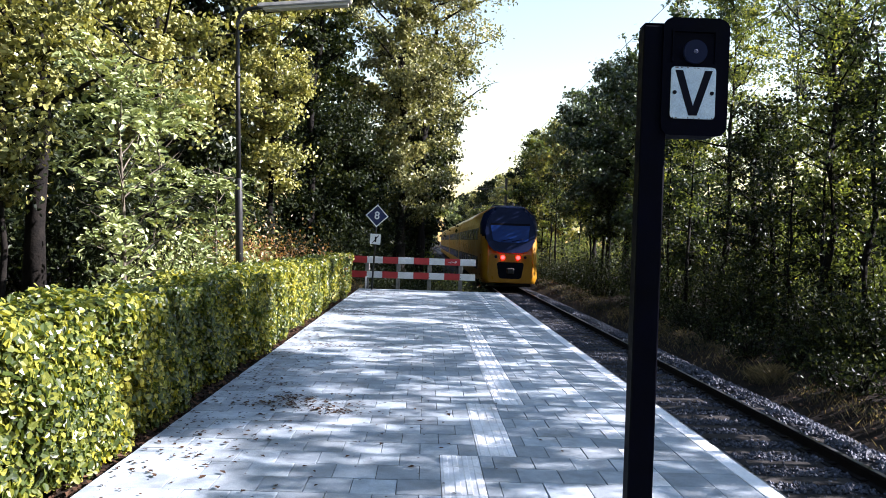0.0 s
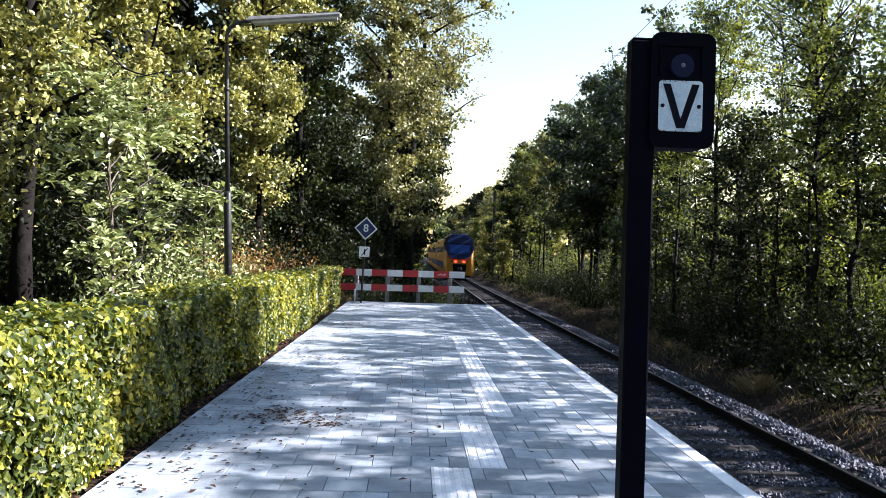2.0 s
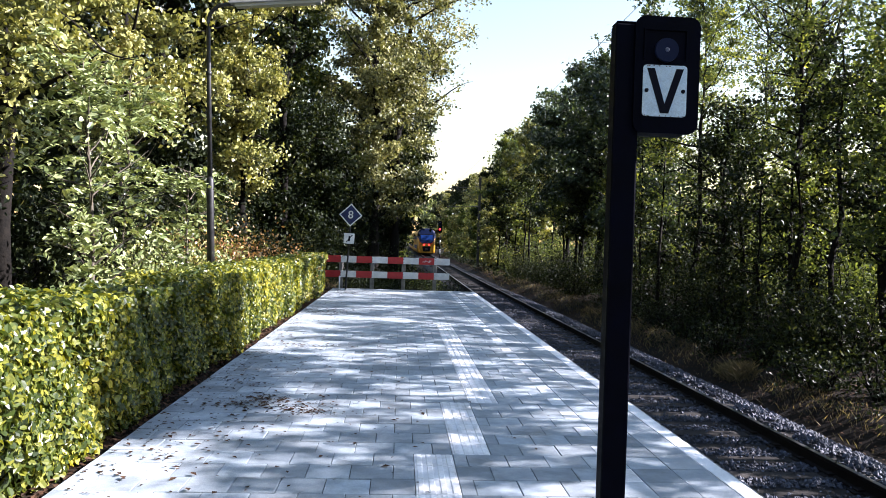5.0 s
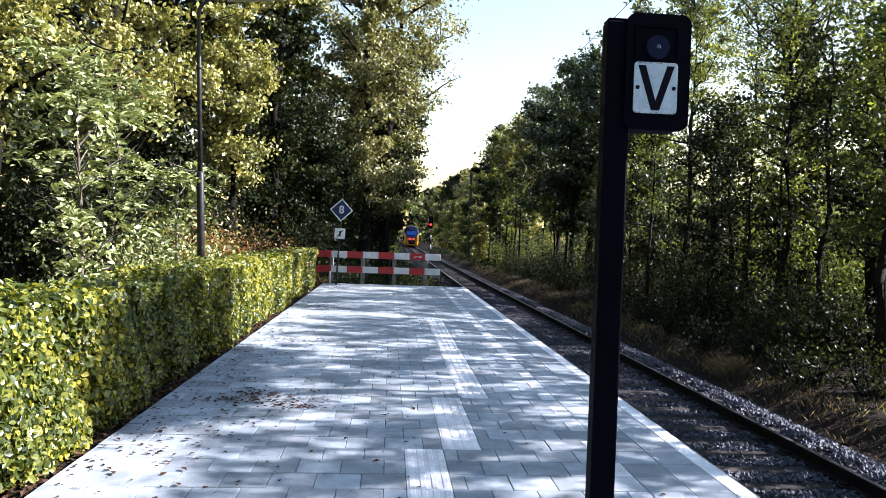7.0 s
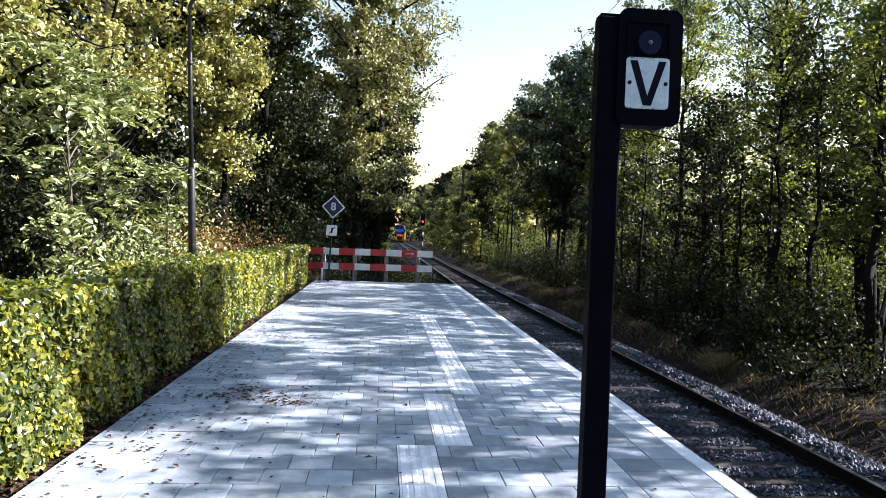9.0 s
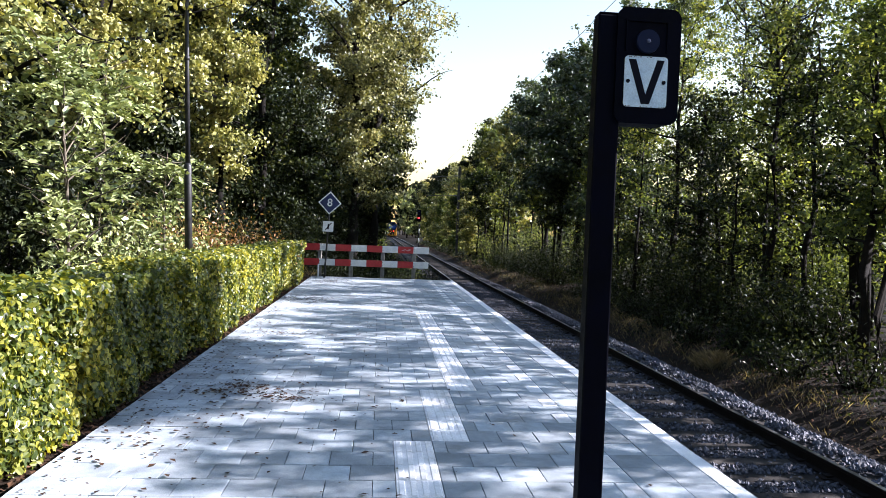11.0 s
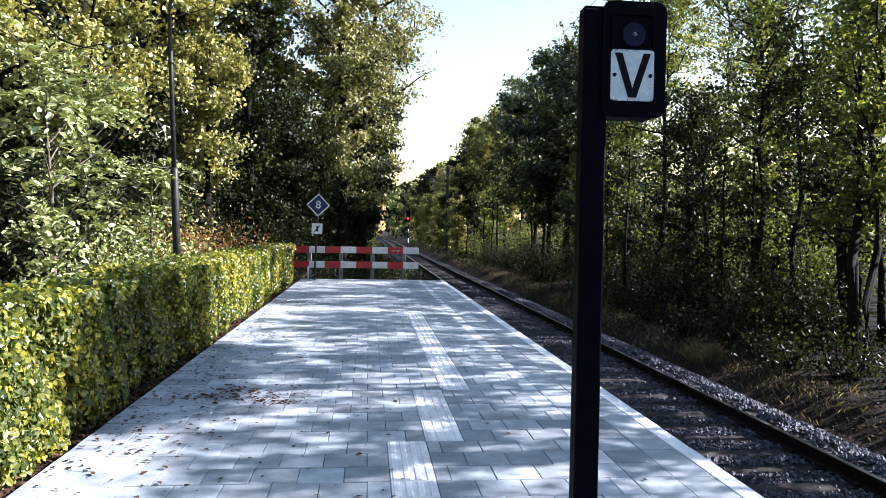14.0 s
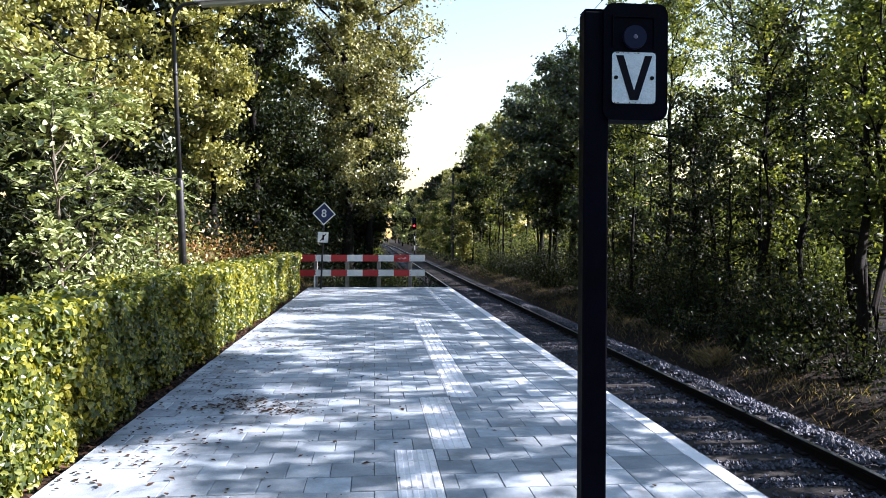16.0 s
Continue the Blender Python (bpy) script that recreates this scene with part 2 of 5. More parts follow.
def tube(bm, pts, radii, sides=8, cap=True):
    """A tapered round bar along points."""
    rings = []
    for i, p in enumerate(pts):
        p = Vector(p)
        a, b = Vector(pts[max(i - 1, 0)]), Vector(pts[min(i + 1, len(pts) - 1)])
        d = (b - a).normalized()
        u = d.orthogonal().normalized() if abs(d.z) > 0.999 else d.cross(Vector((0, 0, 1))).normalized()
        w = d.cross(u)
        rings.append([bm.verts.new(p + (u * math.cos(2 * math.pi * k / sides) + w * math.sin(2 * math.pi * k / sides)) * radii[i]) for k in range(sides)])
    for r0, r1 in zip(rings, rings[1:]):
        for k in range(sides):
            f = bm.faces.new((r0[k], r0[(k + 1) % sides], r1[(k + 1) % sides], r1[k]))
            f.smooth = True
    if cap:
        bm.faces.new(rings[0][::-1])
        bm.faces.new(rings[-1])
    return bm


def prism(bm, outline, a, b, axis="y"):
    """An outline of (u, w) drawn out along an axis from a to b."""
    def at(u, w, s):
        return {"y": (u, s, w), "x": (s, u, w), "z": (u, w, s)}[axis]
    r0 = [bm.verts.new(at(u, w, a)) for u, w in outline]
    r1 = [bm.verts.new(at(u, w, b)) for u, w in outline]
    n = len(outline)
    for k in range(n):
        bm.faces.new((r0[k], r0[(k + 1) % n], r1[(k + 1) % n], r1[k]))
    bm.faces.new(r0[::-1])
    bm.faces.new(r1)
    bmesh.ops.recalc_face_normals(bm, faces=bm.faces)
    return bm


def rounded(x0, x1, z0, z1, r, seg=5):
    out = []
    for cx, cz, a0 in ((x1 - r, z1 - r, 0), (x0 + r, z1 - r, 90), (x0 + r, z0 + r, 180), (x1 - r, z0 + r, 270)):
        for k in range(seg + 1):
            a = radians(a0 + 90 * k / seg)
            out.append((cx + r * math.cos(a), cz + r * math.sin(a)))
    return out


def raw_mesh(name, verts, faces, mat, parent=None, label="", smooth=False):
    """A mesh out of numpy arrays: verts (n, 3), faces (m, k)."""
    me = bpy.data.meshes.new(name)
    k = faces.shape[1]
    me.vertices.add(len(verts))
    me.vertices.foreach_set("co", verts.astype(np.float32).ravel())
    me.loops.add(faces.size)
    me.loops.foreach_set("vertex_index", faces.astype(np.int32).ravel())
    me.polygons.add(len(faces))
    me.polygons.foreach_set("loop_start", np.arange(0, faces.size, k, dtype=np.int32))
    me.polygons.foreach_set("use_smooth", np.full(len(faces), smooth))
    me.update(calc_edges=True)
    me.materials.append(M[mat])
    ob = new(name, me)
    ob.parent = parent
    return tagged(ob, label)


def unit(v):
    return v / np.maximum(np.linalg.norm(v, axis=1, keepdims=True), 1e-9)


def leaves(rng, centres, size, facing=None, bias=0.5, droop=0.0, slim=0.55, fine=False):
    """Folded leaves of two or four triangles each about the centres. facing: the way they tend to face."""
    n = len(centres)
    nor = unit(rng.normal(size=(n, 3)))
    if facing is not None:
        nor = unit(nor * (1 - bias) + facing * bias)
    along = unit(np.cross(nor, rng.normal(size=(n, 3))))
    along[:, 2] -= droop
    along = unit(along)
    side = unit(np.cross(nor, along))
    s = (size * rng.uniform(0.65, 1.25, n))[:, None]
    base = centres - along * s * 0.5
    tip = centres + along * s * 0.5
    lift = nor * s * 0.08
    l = centres + side * s * slim * 0.5 + lift - along * s * 0.05
    r = centres - side * s * slim * 0.5 + lift - along * s * 0.05
    if fine:
        l2, r2 = l + along * s * 0.27 - side * s * slim * 0.1, r + along * s * 0.27 + side * s * slim * 0.1
        l1, r1 = l - along * s * 0.17 - side * s * slim * 0.04, r - along * s * 0.17 + side * s * slim * 0.04
        v = np.stack([base, l1, l2, tip, r2, r1], 1).reshape(-1, 3)
        i = np.arange(n)[:, None] * 6
        f = np.concatenate([i + np.array([[0, 1, 2, 3]]), i + np.array([[0, 3, 4, 5]])], 1).reshape(-1, 4)
        return v, f
    v = np.stack([base, l, tip, r], 1).reshape(-1, 3)
    i = np.arange(n)[:, None] * 4
    f = np.concatenate([i + np.array([[0, 1, 2]]), i + np.array([[0, 2, 3]])], 1).reshape(-1, 3)
    return v, f


# ---- ground ----
TRACK, RAIL_TOP = 4.25, -0.80


def track_x(y):
    return TRACK - max(y - 170.0, 0.0) ** 2 / 5400.0


def ground_z(x, y):
    if x < -2.3:
        return -0.06 + 0.25 * min(max((-x - 4) / 20, 0), 1)
    if x < 2.2:
        return -0.3 if y < 19.2 else -0.3 - 0.6 * min((y - 19.2) / 1.5, 1)
    if x < 6.3:
        return -1.16
    return -1.16 + 0.36 * min((x - 6.3) / 0.8, 1) + 0.35 * min(max((x - 7.1) / 5, 0), 1)


def surface_z(x, y):
    rough = 0.07 * noise.noise(Vector((x * 0.9, y * 0.9, 1.3))) if (x < -2.5 or x > 6.4) and abs(x) < 60 else 0.0
    return ground_z(x, y) + rough


gx = [-1500, -400, -120, -60, -35, -24] + [-18 + 0.5 * k for k in range(28)] + [-3.9, -3.3, -2.75, -2.4, -2.2, -1, 0.5, 1.9, 2.25, 2.6, 4, 6.2] + [6.5 + 0.4 * k for k in range(30)] + [20, 26, 35, 60, 120, 400, 1500]
gy = [-1500, -300, -80, -30, -14] + [-6 + 0.6 * k for k in range(56)] + [28 + 2 * k for k in range(12)] + [56, 66, 80, 110, 160, 230, 340, 500, 900, 1500]
gv = []
for y in gy:
    for x in gx:
        gv.append((x, y, surface_z(x, y)))
nx = len(gx)
gf = [(j * nx + i, j * nx + i + 1, (j + 1) * nx + i + 1, (j + 1) * nx + i) for j in range(len(gy) - 1) for i in range(nx - 1)]
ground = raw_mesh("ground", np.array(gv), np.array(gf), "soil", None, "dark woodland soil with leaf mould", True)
tagged(ground, category="ground", kind="structure")

# ballast bed under the track
prof = [(2.34, -1.15), (2.5, -1.04), (3.1, -0.985), (5.5, -0.985), (5.9, -1.02), (6.35, -1.17)]
by = [-30, -6] + list(range(0, 31)) + [36, 44, 54, 66, 80, 100, 130, 170, 190, 210, 230, 250, 280, 320]
bv, bf = [], []
for y in by:
    for x, z in prof:
        bv.append((x + track_x(y) - TRACK, y, z))
for j in range(len(by) - 1):
    for i in range(5):
        bf.append((j * 6 + i, j * 6 + i + 1, (j + 1) * 6 + i + 1, (j + 1) * 6 + i))
bed = tagged(raw_mesh("ballast_bed", np.array(bv), np.array(bf), "ballast_bed", None, "blue-grey crushed stone bed of the railway track", True), category="ballast", kind="structure")

# ---- platform ----
LEFT, EDGE, END = -2.28, 2.31, 19.2
platform = part("platform", box(box(bmesh.new(), LEFT, 2.16, -14, END, -1.2, -0.062), 2.16, EDGE - 0.03, -14, END, -1.2, -0.1), "concrete")
tagged(platform, "long railway platform paved with grey concrete tiles", "platform", kind="structure")
part("joint_bed", boxed(LEFT + 0.02, 2.17, -13.9, END - 0.05, -0.061, -0.014), "bed", platform)


def paver_mesh(name, w, d, mat, h=0.06, tactile=False):
    g = 0.0024
    bm = bmesh.new()
    bv_ = 0.0035
    x0, x1, y0, y1 = g, w - g, g, d - g
    lo = [bm.verts.new((x, y, -h)) for x, y in ((x0, y0), (x1, y0), (x1, y1), (x0, y1))]
    mid = [bm.verts.new((x, y, -bv_)) for x, y in ((x0, y0), (x1, y0), (x1, y1), (x0, y1))]
    top = [bm.verts.new((x, y, 0)) for x, y in ((x0 + bv_, y0 + bv_), (x1 - bv_, y0 + bv_), (x1 - bv_, y1 - bv_), (x0 + bv_, y1 - bv_))]
    for a, b in ((lo, mid), (mid, top)):
        for k in range(4):
            bm.faces.new((a[k], a[(k + 1) % 4], b[(k + 1) % 4], b[k]))
    bm.faces.new(top)
    if tactile:
        for k in range(4):
            c = w * (k + 0.5) / 4
            r0, r1 = c - 0.022, c + 0.022
            q = [bm.verts.new(p) for p in ((r0, y0 + 0.01, 0), (r1, y0 + 0.01, 0), (r1, y1 - 0.01, 0), (r0, y1 - 0.01, 0))]
            t = [bm.verts.new(p) for p in ((r0 + 0.006, y0 + 0.016, 0.005), (r1 - 0.006, y0 + 0.016, 0.005), (r1 - 0.006, y1 - 0.016, 0.005), (r0 + 0.006, y1 - 0.016, 0.005))]
            for j in range(4):
                bm.faces.new((q[j], q[(j + 1) % 4], t[(j + 1) % 4], t[j]))
            bm.faces.new(t)
    me = bpy.data.meshes.new(name)
    bm.to_mesh(me)
    bm.free()
    me.materials.append(M[mat])
    return me


T = 0.30


def tactile_x(y):
    """The left side of the ribbed guide strip, which steps over by a tile."""
    return 0.0 if y < 0.89 else 0.3 if y < 2.69 else 0.6 if y < 9.59 else None


def row_tiles(k):
    """One row of the paving: (x, width, kind)."""
    y = k * T
    out = []
    tx = tactile_x(y)

    def fill(a, b, first_half, half_kind):
        x = b
        if first_half:
            out.append((x - 0.15, 0.15, half_kind))
            x -= 0.15
        while x - T > a + 0.03:
            out.append((x - T, T, "paver"))
            x -= T
        if x - a > 0.03:
            out.append((a, x - a, "paver"))
    odd = k % 2 == 1
    if tx is None:
        fill(LEFT, 1.6, odd, "tactile")
    else:
        out.append((tx, T, "ribbed"))
        fill(LEFT, tx, odd, "paver")
        fill(tx + T, 1.6, odd, "tactile")
    out.append((1.6, T, "paver"))
    return out


rngp = np.random.default_rng(5)
tile_cache = {}
near_rows = range(-2, 17)
bulk = {"paver": ([], []), "tactile": ([], []), "edge_slab": ([], []), "white_line": ([], [])}


def tile_data(w, d, kind):
    key = (round(w, 3), round(d, 3), kind)
    if key not in tile_cache:
        tile_cache[key] = paver_mesh({"paver": "paver", "ribbed": "tactile_tile", "tactile": "white_tile", "edge_slab": "edge_slab", "white_line": "white_edge"}[kind], w, d, "tactile" if kind == "ribbed" else kind, tactile=kind == "ribbed")
    return tile_cache[key]


def lay(x, y, w, d, kind, single):
    me = tile_data(w, d, kind)
    dz, tilt = rngp.uniform(-0.0025, 0.0025), rngp.normal(0, 0.12, 2)
    if single:
        ob = new(me.name.split(".")[0], me)
        ob.parent = platform
        ob.matrix_basis = pose(x, y, dz, tilt[0], tilt[1], 0)
        return
    vs, fs = bulk["tactile" if kind == "ribbed" else kind]
    co = [v.co for v in me.vertices]
    n0 = sum(len(c) for c in vs)
    vs.append(np.array([(x + c.x, y + c.y, dz + c.z) for c in co]))
    fs.append(np.array([[n0 + i for i in p.vertices] for p in me.polygons]))


def pave():
    for k in range(-45, 64):
        single = k in near_rows
        for x, w, kind in row_tiles(k):
            lay(x, k * T, w, T, kind, single)
    for k in range(-22, 32):
        y = k * 0.6
        lay(1.9, y, 0.275, 0.6, "edge_slab", -1 <= k < 8)
        lay(2.175, y, EDGE - 2.175, 0.6, "white_line", -1 <= k < 8)
    for kind, name, text in (("paver", "paver_field", "grey concrete pavers"), ("tactile", "guide_tiles", "white ribbed guide tiles and markers"), ("edge_slab", "edge_slabs", "grey edge slabs"), ("white_line", "edge_line", "white platform edge")):
        vs, fs = bulk[kind]
        tagged(raw_mesh(name, np.concatenate(vs), np.concatenate(fs), kind, platform, text), kind="stuff")


# ---- track ----
track = empty("railway_track")
tagged(track, "single railway track with wooden sleepers on ballast", "railway track", kind="structure")


def rail(offset):
    prof = [(-0.062, -0.17), (0.062, -0.17), (0.062, -0.158), (0.012, -0.14), (0.012, -0.045), (0.036, -0.03), (0.036, -0.006), (0.03, 0.0), (-0.03, 0.0), (-0.036, -0.006), (-0.036, -0.03), (-0.012, -0.045), (-0.012, -0.14), (-0.062, -0.158)]
    ys = [-30, -5, 20, 60, 120, 170] + [180 + 8 * k for k in range(18)]
    bm = bmesh.new()
    rings = [[bm.verts.new((track_x(y) + offset + u, y, RAIL_TOP + w)) for u, w in prof] for y in ys]
    n = len(prof)
    for r0, r1 in zip(rings, rings[1:]):
        for k in range(n):
            bm.faces.new((r0[k], r1[k], r1[(k + 1) % n], r0[(k + 1) % n]))
    bmesh.ops.recalc_face_normals(bm, faces=bm.faces)
    ob = part("rail", bm, "rail", track, "rusty steel rail")
    bm = bmesh.new()
    rings = [[bm.verts.new((track_x(y) + offset + u, y, RAIL_TOP + 0.002)) for u in (-0.03, 0.03)] for y in ys]
    for r0, r1 in zip(rings, rings[1:]):
        bm.faces.new((r0[0], r0[1], r1[1], r1[0]))
    part("running_surface", bm, "rail_head", ob, "polished running surface")


rail(-0.7535)
rail(0.7535)


def lay_sleepers():
    data = []
    for s in range(4):
        bm = boxed(-1.3, 1.3, -0.125, 0.125, -0.14, 0.0, 0.012)
        for v in bm.verts:
            v.co.z += 0.012 * noise.noise(Vector((v.co.x * 2, v.co.y * 5, s * 3.1)))
            v.co.y += 0.012 * noise.noise(Vector((v.co.x * 2, 7 + s, v.co.z)))
        me = bpy.data.meshes.new("sleeper")
        bm.to_mesh(me)
        bm.free()
        me.materials.append(M["sleeper"])
        data.append(me)
    bm = box(box(bmesh.new(), -0.16, 0.16, -0.08, 0.08, 0, 0.018, 0.004), -0.1, 0.1, -0.05, 0.05, 0.018, 0.04, 0.006)
    chair = bpy.data.meshes.new("rail_chair")
    bm.to_mesh(chair)
    bm.free()
    chair.materials.append(M["rail"])
    r = random.Random(3)
    for k in range(-4, 230):
        y = k * 0.6 + r.uniform(-0.03, 0.03)
        ob = new("sleeper", data[r.randrange(4)])
        ob.parent = track
        ob.matrix_basis = pose(track_x(y) + r.uniform(-0.03, 0.03), y, RAIL_TOP - 0.17 + r.uniform(-0.012, 0.008), r.uniform(-1.5, 1.5), 0, r.uniform(-1.2, 1.2))
        if k < 70:
            for o in (-0.7535, 0.7535):
                c = new("rail_chair", chair)
                c.parent = track
                c.matrix_basis = pose(track_x(y) + o, y, RAIL_TOP - 0.172)


def scatter_ballast():
    rng = np.random.default_rng(11)
    n = 62000
    y = -1.5 + 34 * rng.random(n) ** 1.35
    x = rng.uniform(2.4, 6.25, n)
    keep = (np.abs(x - (TRACK - 0.7535)) > 0.06) & (np.abs(x - (TRACK + 0.7535)) > 0.06)
    x, y = x[keep], y[keep]
    n = len(x)
    z = np.interp(x, [p[0] for p in prof], [p[1] for p in prof]) + rng.uniform(-0.005, 0.035, n) + 0.05 * (x > 5.3) * np.exp(-((x - 5.55) / 0.25) ** 2)
    on_sleeper = (np.abs((y + 0.3) % 0.6 - 0.3) < 0.14) & (np.abs(x - TRACK) < 1.3) & (rng.random(n) < 0.92)
    x, y, z = x[~on_sleeper], y[~on_sleeper], z[~on_sleeper]
    n = len(x)
    base = np.array([(1, 0, 0), (-1, 0, 0), (0, 1, 0), (0, -1, 0), (0, 0, 1), (0, 0, -1)], float)
    tri = np.array([(0, 2, 4), (2, 1, 4), (1, 3, 4), (3, 0, 4), (2, 0, 5), (1, 2, 5), (3, 1, 5), (0, 3, 5)])
    s = rng.uniform(0.014, 0.036, n) * np.where(x > 5.2, 1.15, 0.9)
    v = base[None] * rng.uniform(0.7, 1.15, (n, 6, 1)) * s[:, None, None]
    v = v + rng.normal(0, 0.17, (n, 6, 3)) * s[:, None, None]
    a = rng.uniform(0, 6.28, n)
    ca, sa = np.cos(a)[:, None], np.sin(a)[:, None]
    vx = v[:, :, 0] * ca - v[:, :, 1] * sa
    vy = v[:, :, 0] * sa + v[:, :, 1] * ca
    v = np.stack([vx + x[:, None], vy + y[:, None], v[:, :, 2] + z[:, None]], 2).reshape(-1, 3)
    f = (tri[None] + (np.arange(n) * 6)[:, None, None]).reshape(-1, 3)
    tagged(raw_mesh("ballast_stones", v, f, "ballast", None, "loose blue-grey crushed ballast stones"), category="ballast", kind="stuff")


lay_sleepers()
scatter_ballast()

# ---- departure signal with the letter V ----


def letter(char, height, mat, parent, m, depth=0.002, name="letter", bold=0.0):
    cu = bpy.data.curves.new(name, "FONT")
    cu.body, cu.size, cu.extrude, cu.align_x, cu.align_y, cu.offset = char, height, depth, "CENTER", "CENTER", bold
    tmp = bpy.data.objects.new("tmp", cu)
    scene.collection.objects.link(tmp)
    dg = bpy.context.evaluated_depsgraph_get()
    me = bpy.data.meshes.new_from_object(tmp.evaluated_get(dg))
    bpy.data.objects.remove(tmp)
    me.materials.clear()
    me.materials.append(M[mat])
    ob = new(name, me)
    ob.parent = parent
    ob.matrix_basis = m
    return ob


def departure_signal():
    s = empty("departure_signal", pose(0.668, -1.95, 0))
    tagged(s, "black post-mounted departure signal with white V plate", "railway signal")
    post = boxed(-0.042, 0.053, -0.05, 0.024, 0.012, 2.468, 0.007, 2)
    part("post", post, "black_paint", s, "square black steel post")
    part("post_cap", boxed(-0.04, 0.051, -0.048, 0.022, 2.468, 2.476, 0.003), "black_paint", s)
    part("base_plate", boxed(-0.11, 0.11, -0.11, 0.11, 0.0, 0.012, 0.003), "black_paint", s)
    bm = prism(bmesh.new(), rounded(0.03, 0.268, 2.065, 2.49, 0.035), -0.055, 0.06)
    house = part("housing", bm, "black_paint", s, "rounded black lamp housing")
    bm = prism(bmesh.new(), rounded(0.026, 0.272, 2.061, 2.494, 0.038), -0.066, -0.054)
    inner = [bm.verts.new((u, -0.0662, w)) for u, w in rounded(0.04, 0.258, 2.075, 2.48, 0.028)]
    bm.faces.new(inner)
    bmesh.ops.recalc_face_normals(bm, faces=bm.faces)
    part("front_frame", bm, "black_paint", house)
    bm = bmesh.new()
    for x0, x1, z0, z1 in ((0.058, 0.222, 2.441, 2.447), (0.216, 0.222, 2.33, 2.441), (0.058, 0.064, 2.33, 2.441)):
        box(bm, x0, x1, -0.073, -0.064, z0, z1)
    part("shutter_frame", bm, "black_paint", house)
    bm = bmesh.new()
    tube(bm, [(0.142, -0.064, 2.367), (0.142, -0.082, 2.367)], [0.045, 0.043], 28)
    part("lens", bm, "dark_lens", house, "unlit dark round lens")
    bm = bmesh.new()
    tube(bm, [(0.142, -0.081, 2.367), (0.142, -0.085, 2.367)], [0.009, 0.006], 14)
    part("lens_core", bm, "lens_core", house)
    bm = prism(bmesh.new(), rounded(0.058, 0.224, 2.122, 2.312, 0.014), -0.071, -0.065)
    plate = part("letter_plate", bm, "enamel", s, "white enamel plate with chipped edges")
    # the V
    bm = prism(bmesh.new(), [(0.141 + u, w) for u, w in ((-0.069, 2.299), (-0.041, 2.299), (0.0, 2.168), (0.041, 2.299), (0.069, 2.299), (0.0155, 2.134), (-0.0155, 2.134))], -0.0735, -0.0705)
    part("letter_v", bm, "black_mark", plate, "bold black letter V")
    for x in (0.072, 0.21):
        bm = bmesh.new()
        tube(bm, [(x, -0.07, 2.217), (x, -0.078, 2.217)], [0.008, 0.006], 10)
        part("screw", bm, "black_mark", plate)
    r = random.Random(8)
    bm = bmesh.new()
    for k in range(16):
        u = r.uniform(0.062, 0.22)
        z = 2.1235 if r.random() < 0.6 else 2.308
        box(bm, u, u + r.uniform(0.002, 0.008), -0.0722, -0.0708, z - 0.001, z + r.uniform(0.001, 0.003))
    tagged(part("chipping", bm, "enamel_rust", plate, "rusty chips"), kind="stuff")


departure_signal()

# ---- lamp post ----


def lamp_post():
    s = empty("lamp_post", pose(-3.31, 8.0, -0.08, 0, -2.2, 0))
    tagged(s, "tall black lamp post with a long tube luminaire", "lamp post")
    bm = tube(bmesh.new(), [(0, 0, 0), (0, 0, 2.62), (0, 0, 2.68)], [0.064, 0.062, 0.045], 14)
    part("lower_pole", bm, "lamp_pole", s)
    pts = [(0, 0, 2.66), (0, 0, 4.45), (0, 0, 5.2)] + [(0.3 - 0.3 * math.cos(radians(a)), 0, 5.3 + 0.3 * math.sin(radians(a))) for a in range(0, 91, 15)] + [(0.42, 0, 5.61)]
    bm = tube(bmesh.new(), pts, [0.042, 0.036, 0.033] + [0.031] * 8, 12)
    part("upper_pole", bm, "lamp_pole", s)
    bm = tube(bmesh.new(), [(0, 0, 4.4), (0, 0, 4.47)], [0.046, 0.046], 12)
    part("collar", bm, "lamp_pole", s)
    lum = empty("luminaire", pose(0.36, 0, 5.59, 0, -3.4, 0))
    lum.parent = s
    bm = prism(bmesh.new(), rounded(0.0, 1.6, 0.0, 0.085, 0.04), -0.09, 0.09)
    for v in bm.verts:
        if v.co.z > 0.04:
            v.co.y *= 0.55
    part("shell", bm, "lamp_shell", lum, "weathered grey luminaire shell")
    bm = prism(bmesh.new(), rounded(0.1, 1.55, -0.045, 0.004, 0.022), -0.075, 0.075)
    part("cover", bm, "lamp_cover", lum, "yellowed translucent cover")


lamp_post()

# ---- fence across the platform's end ----


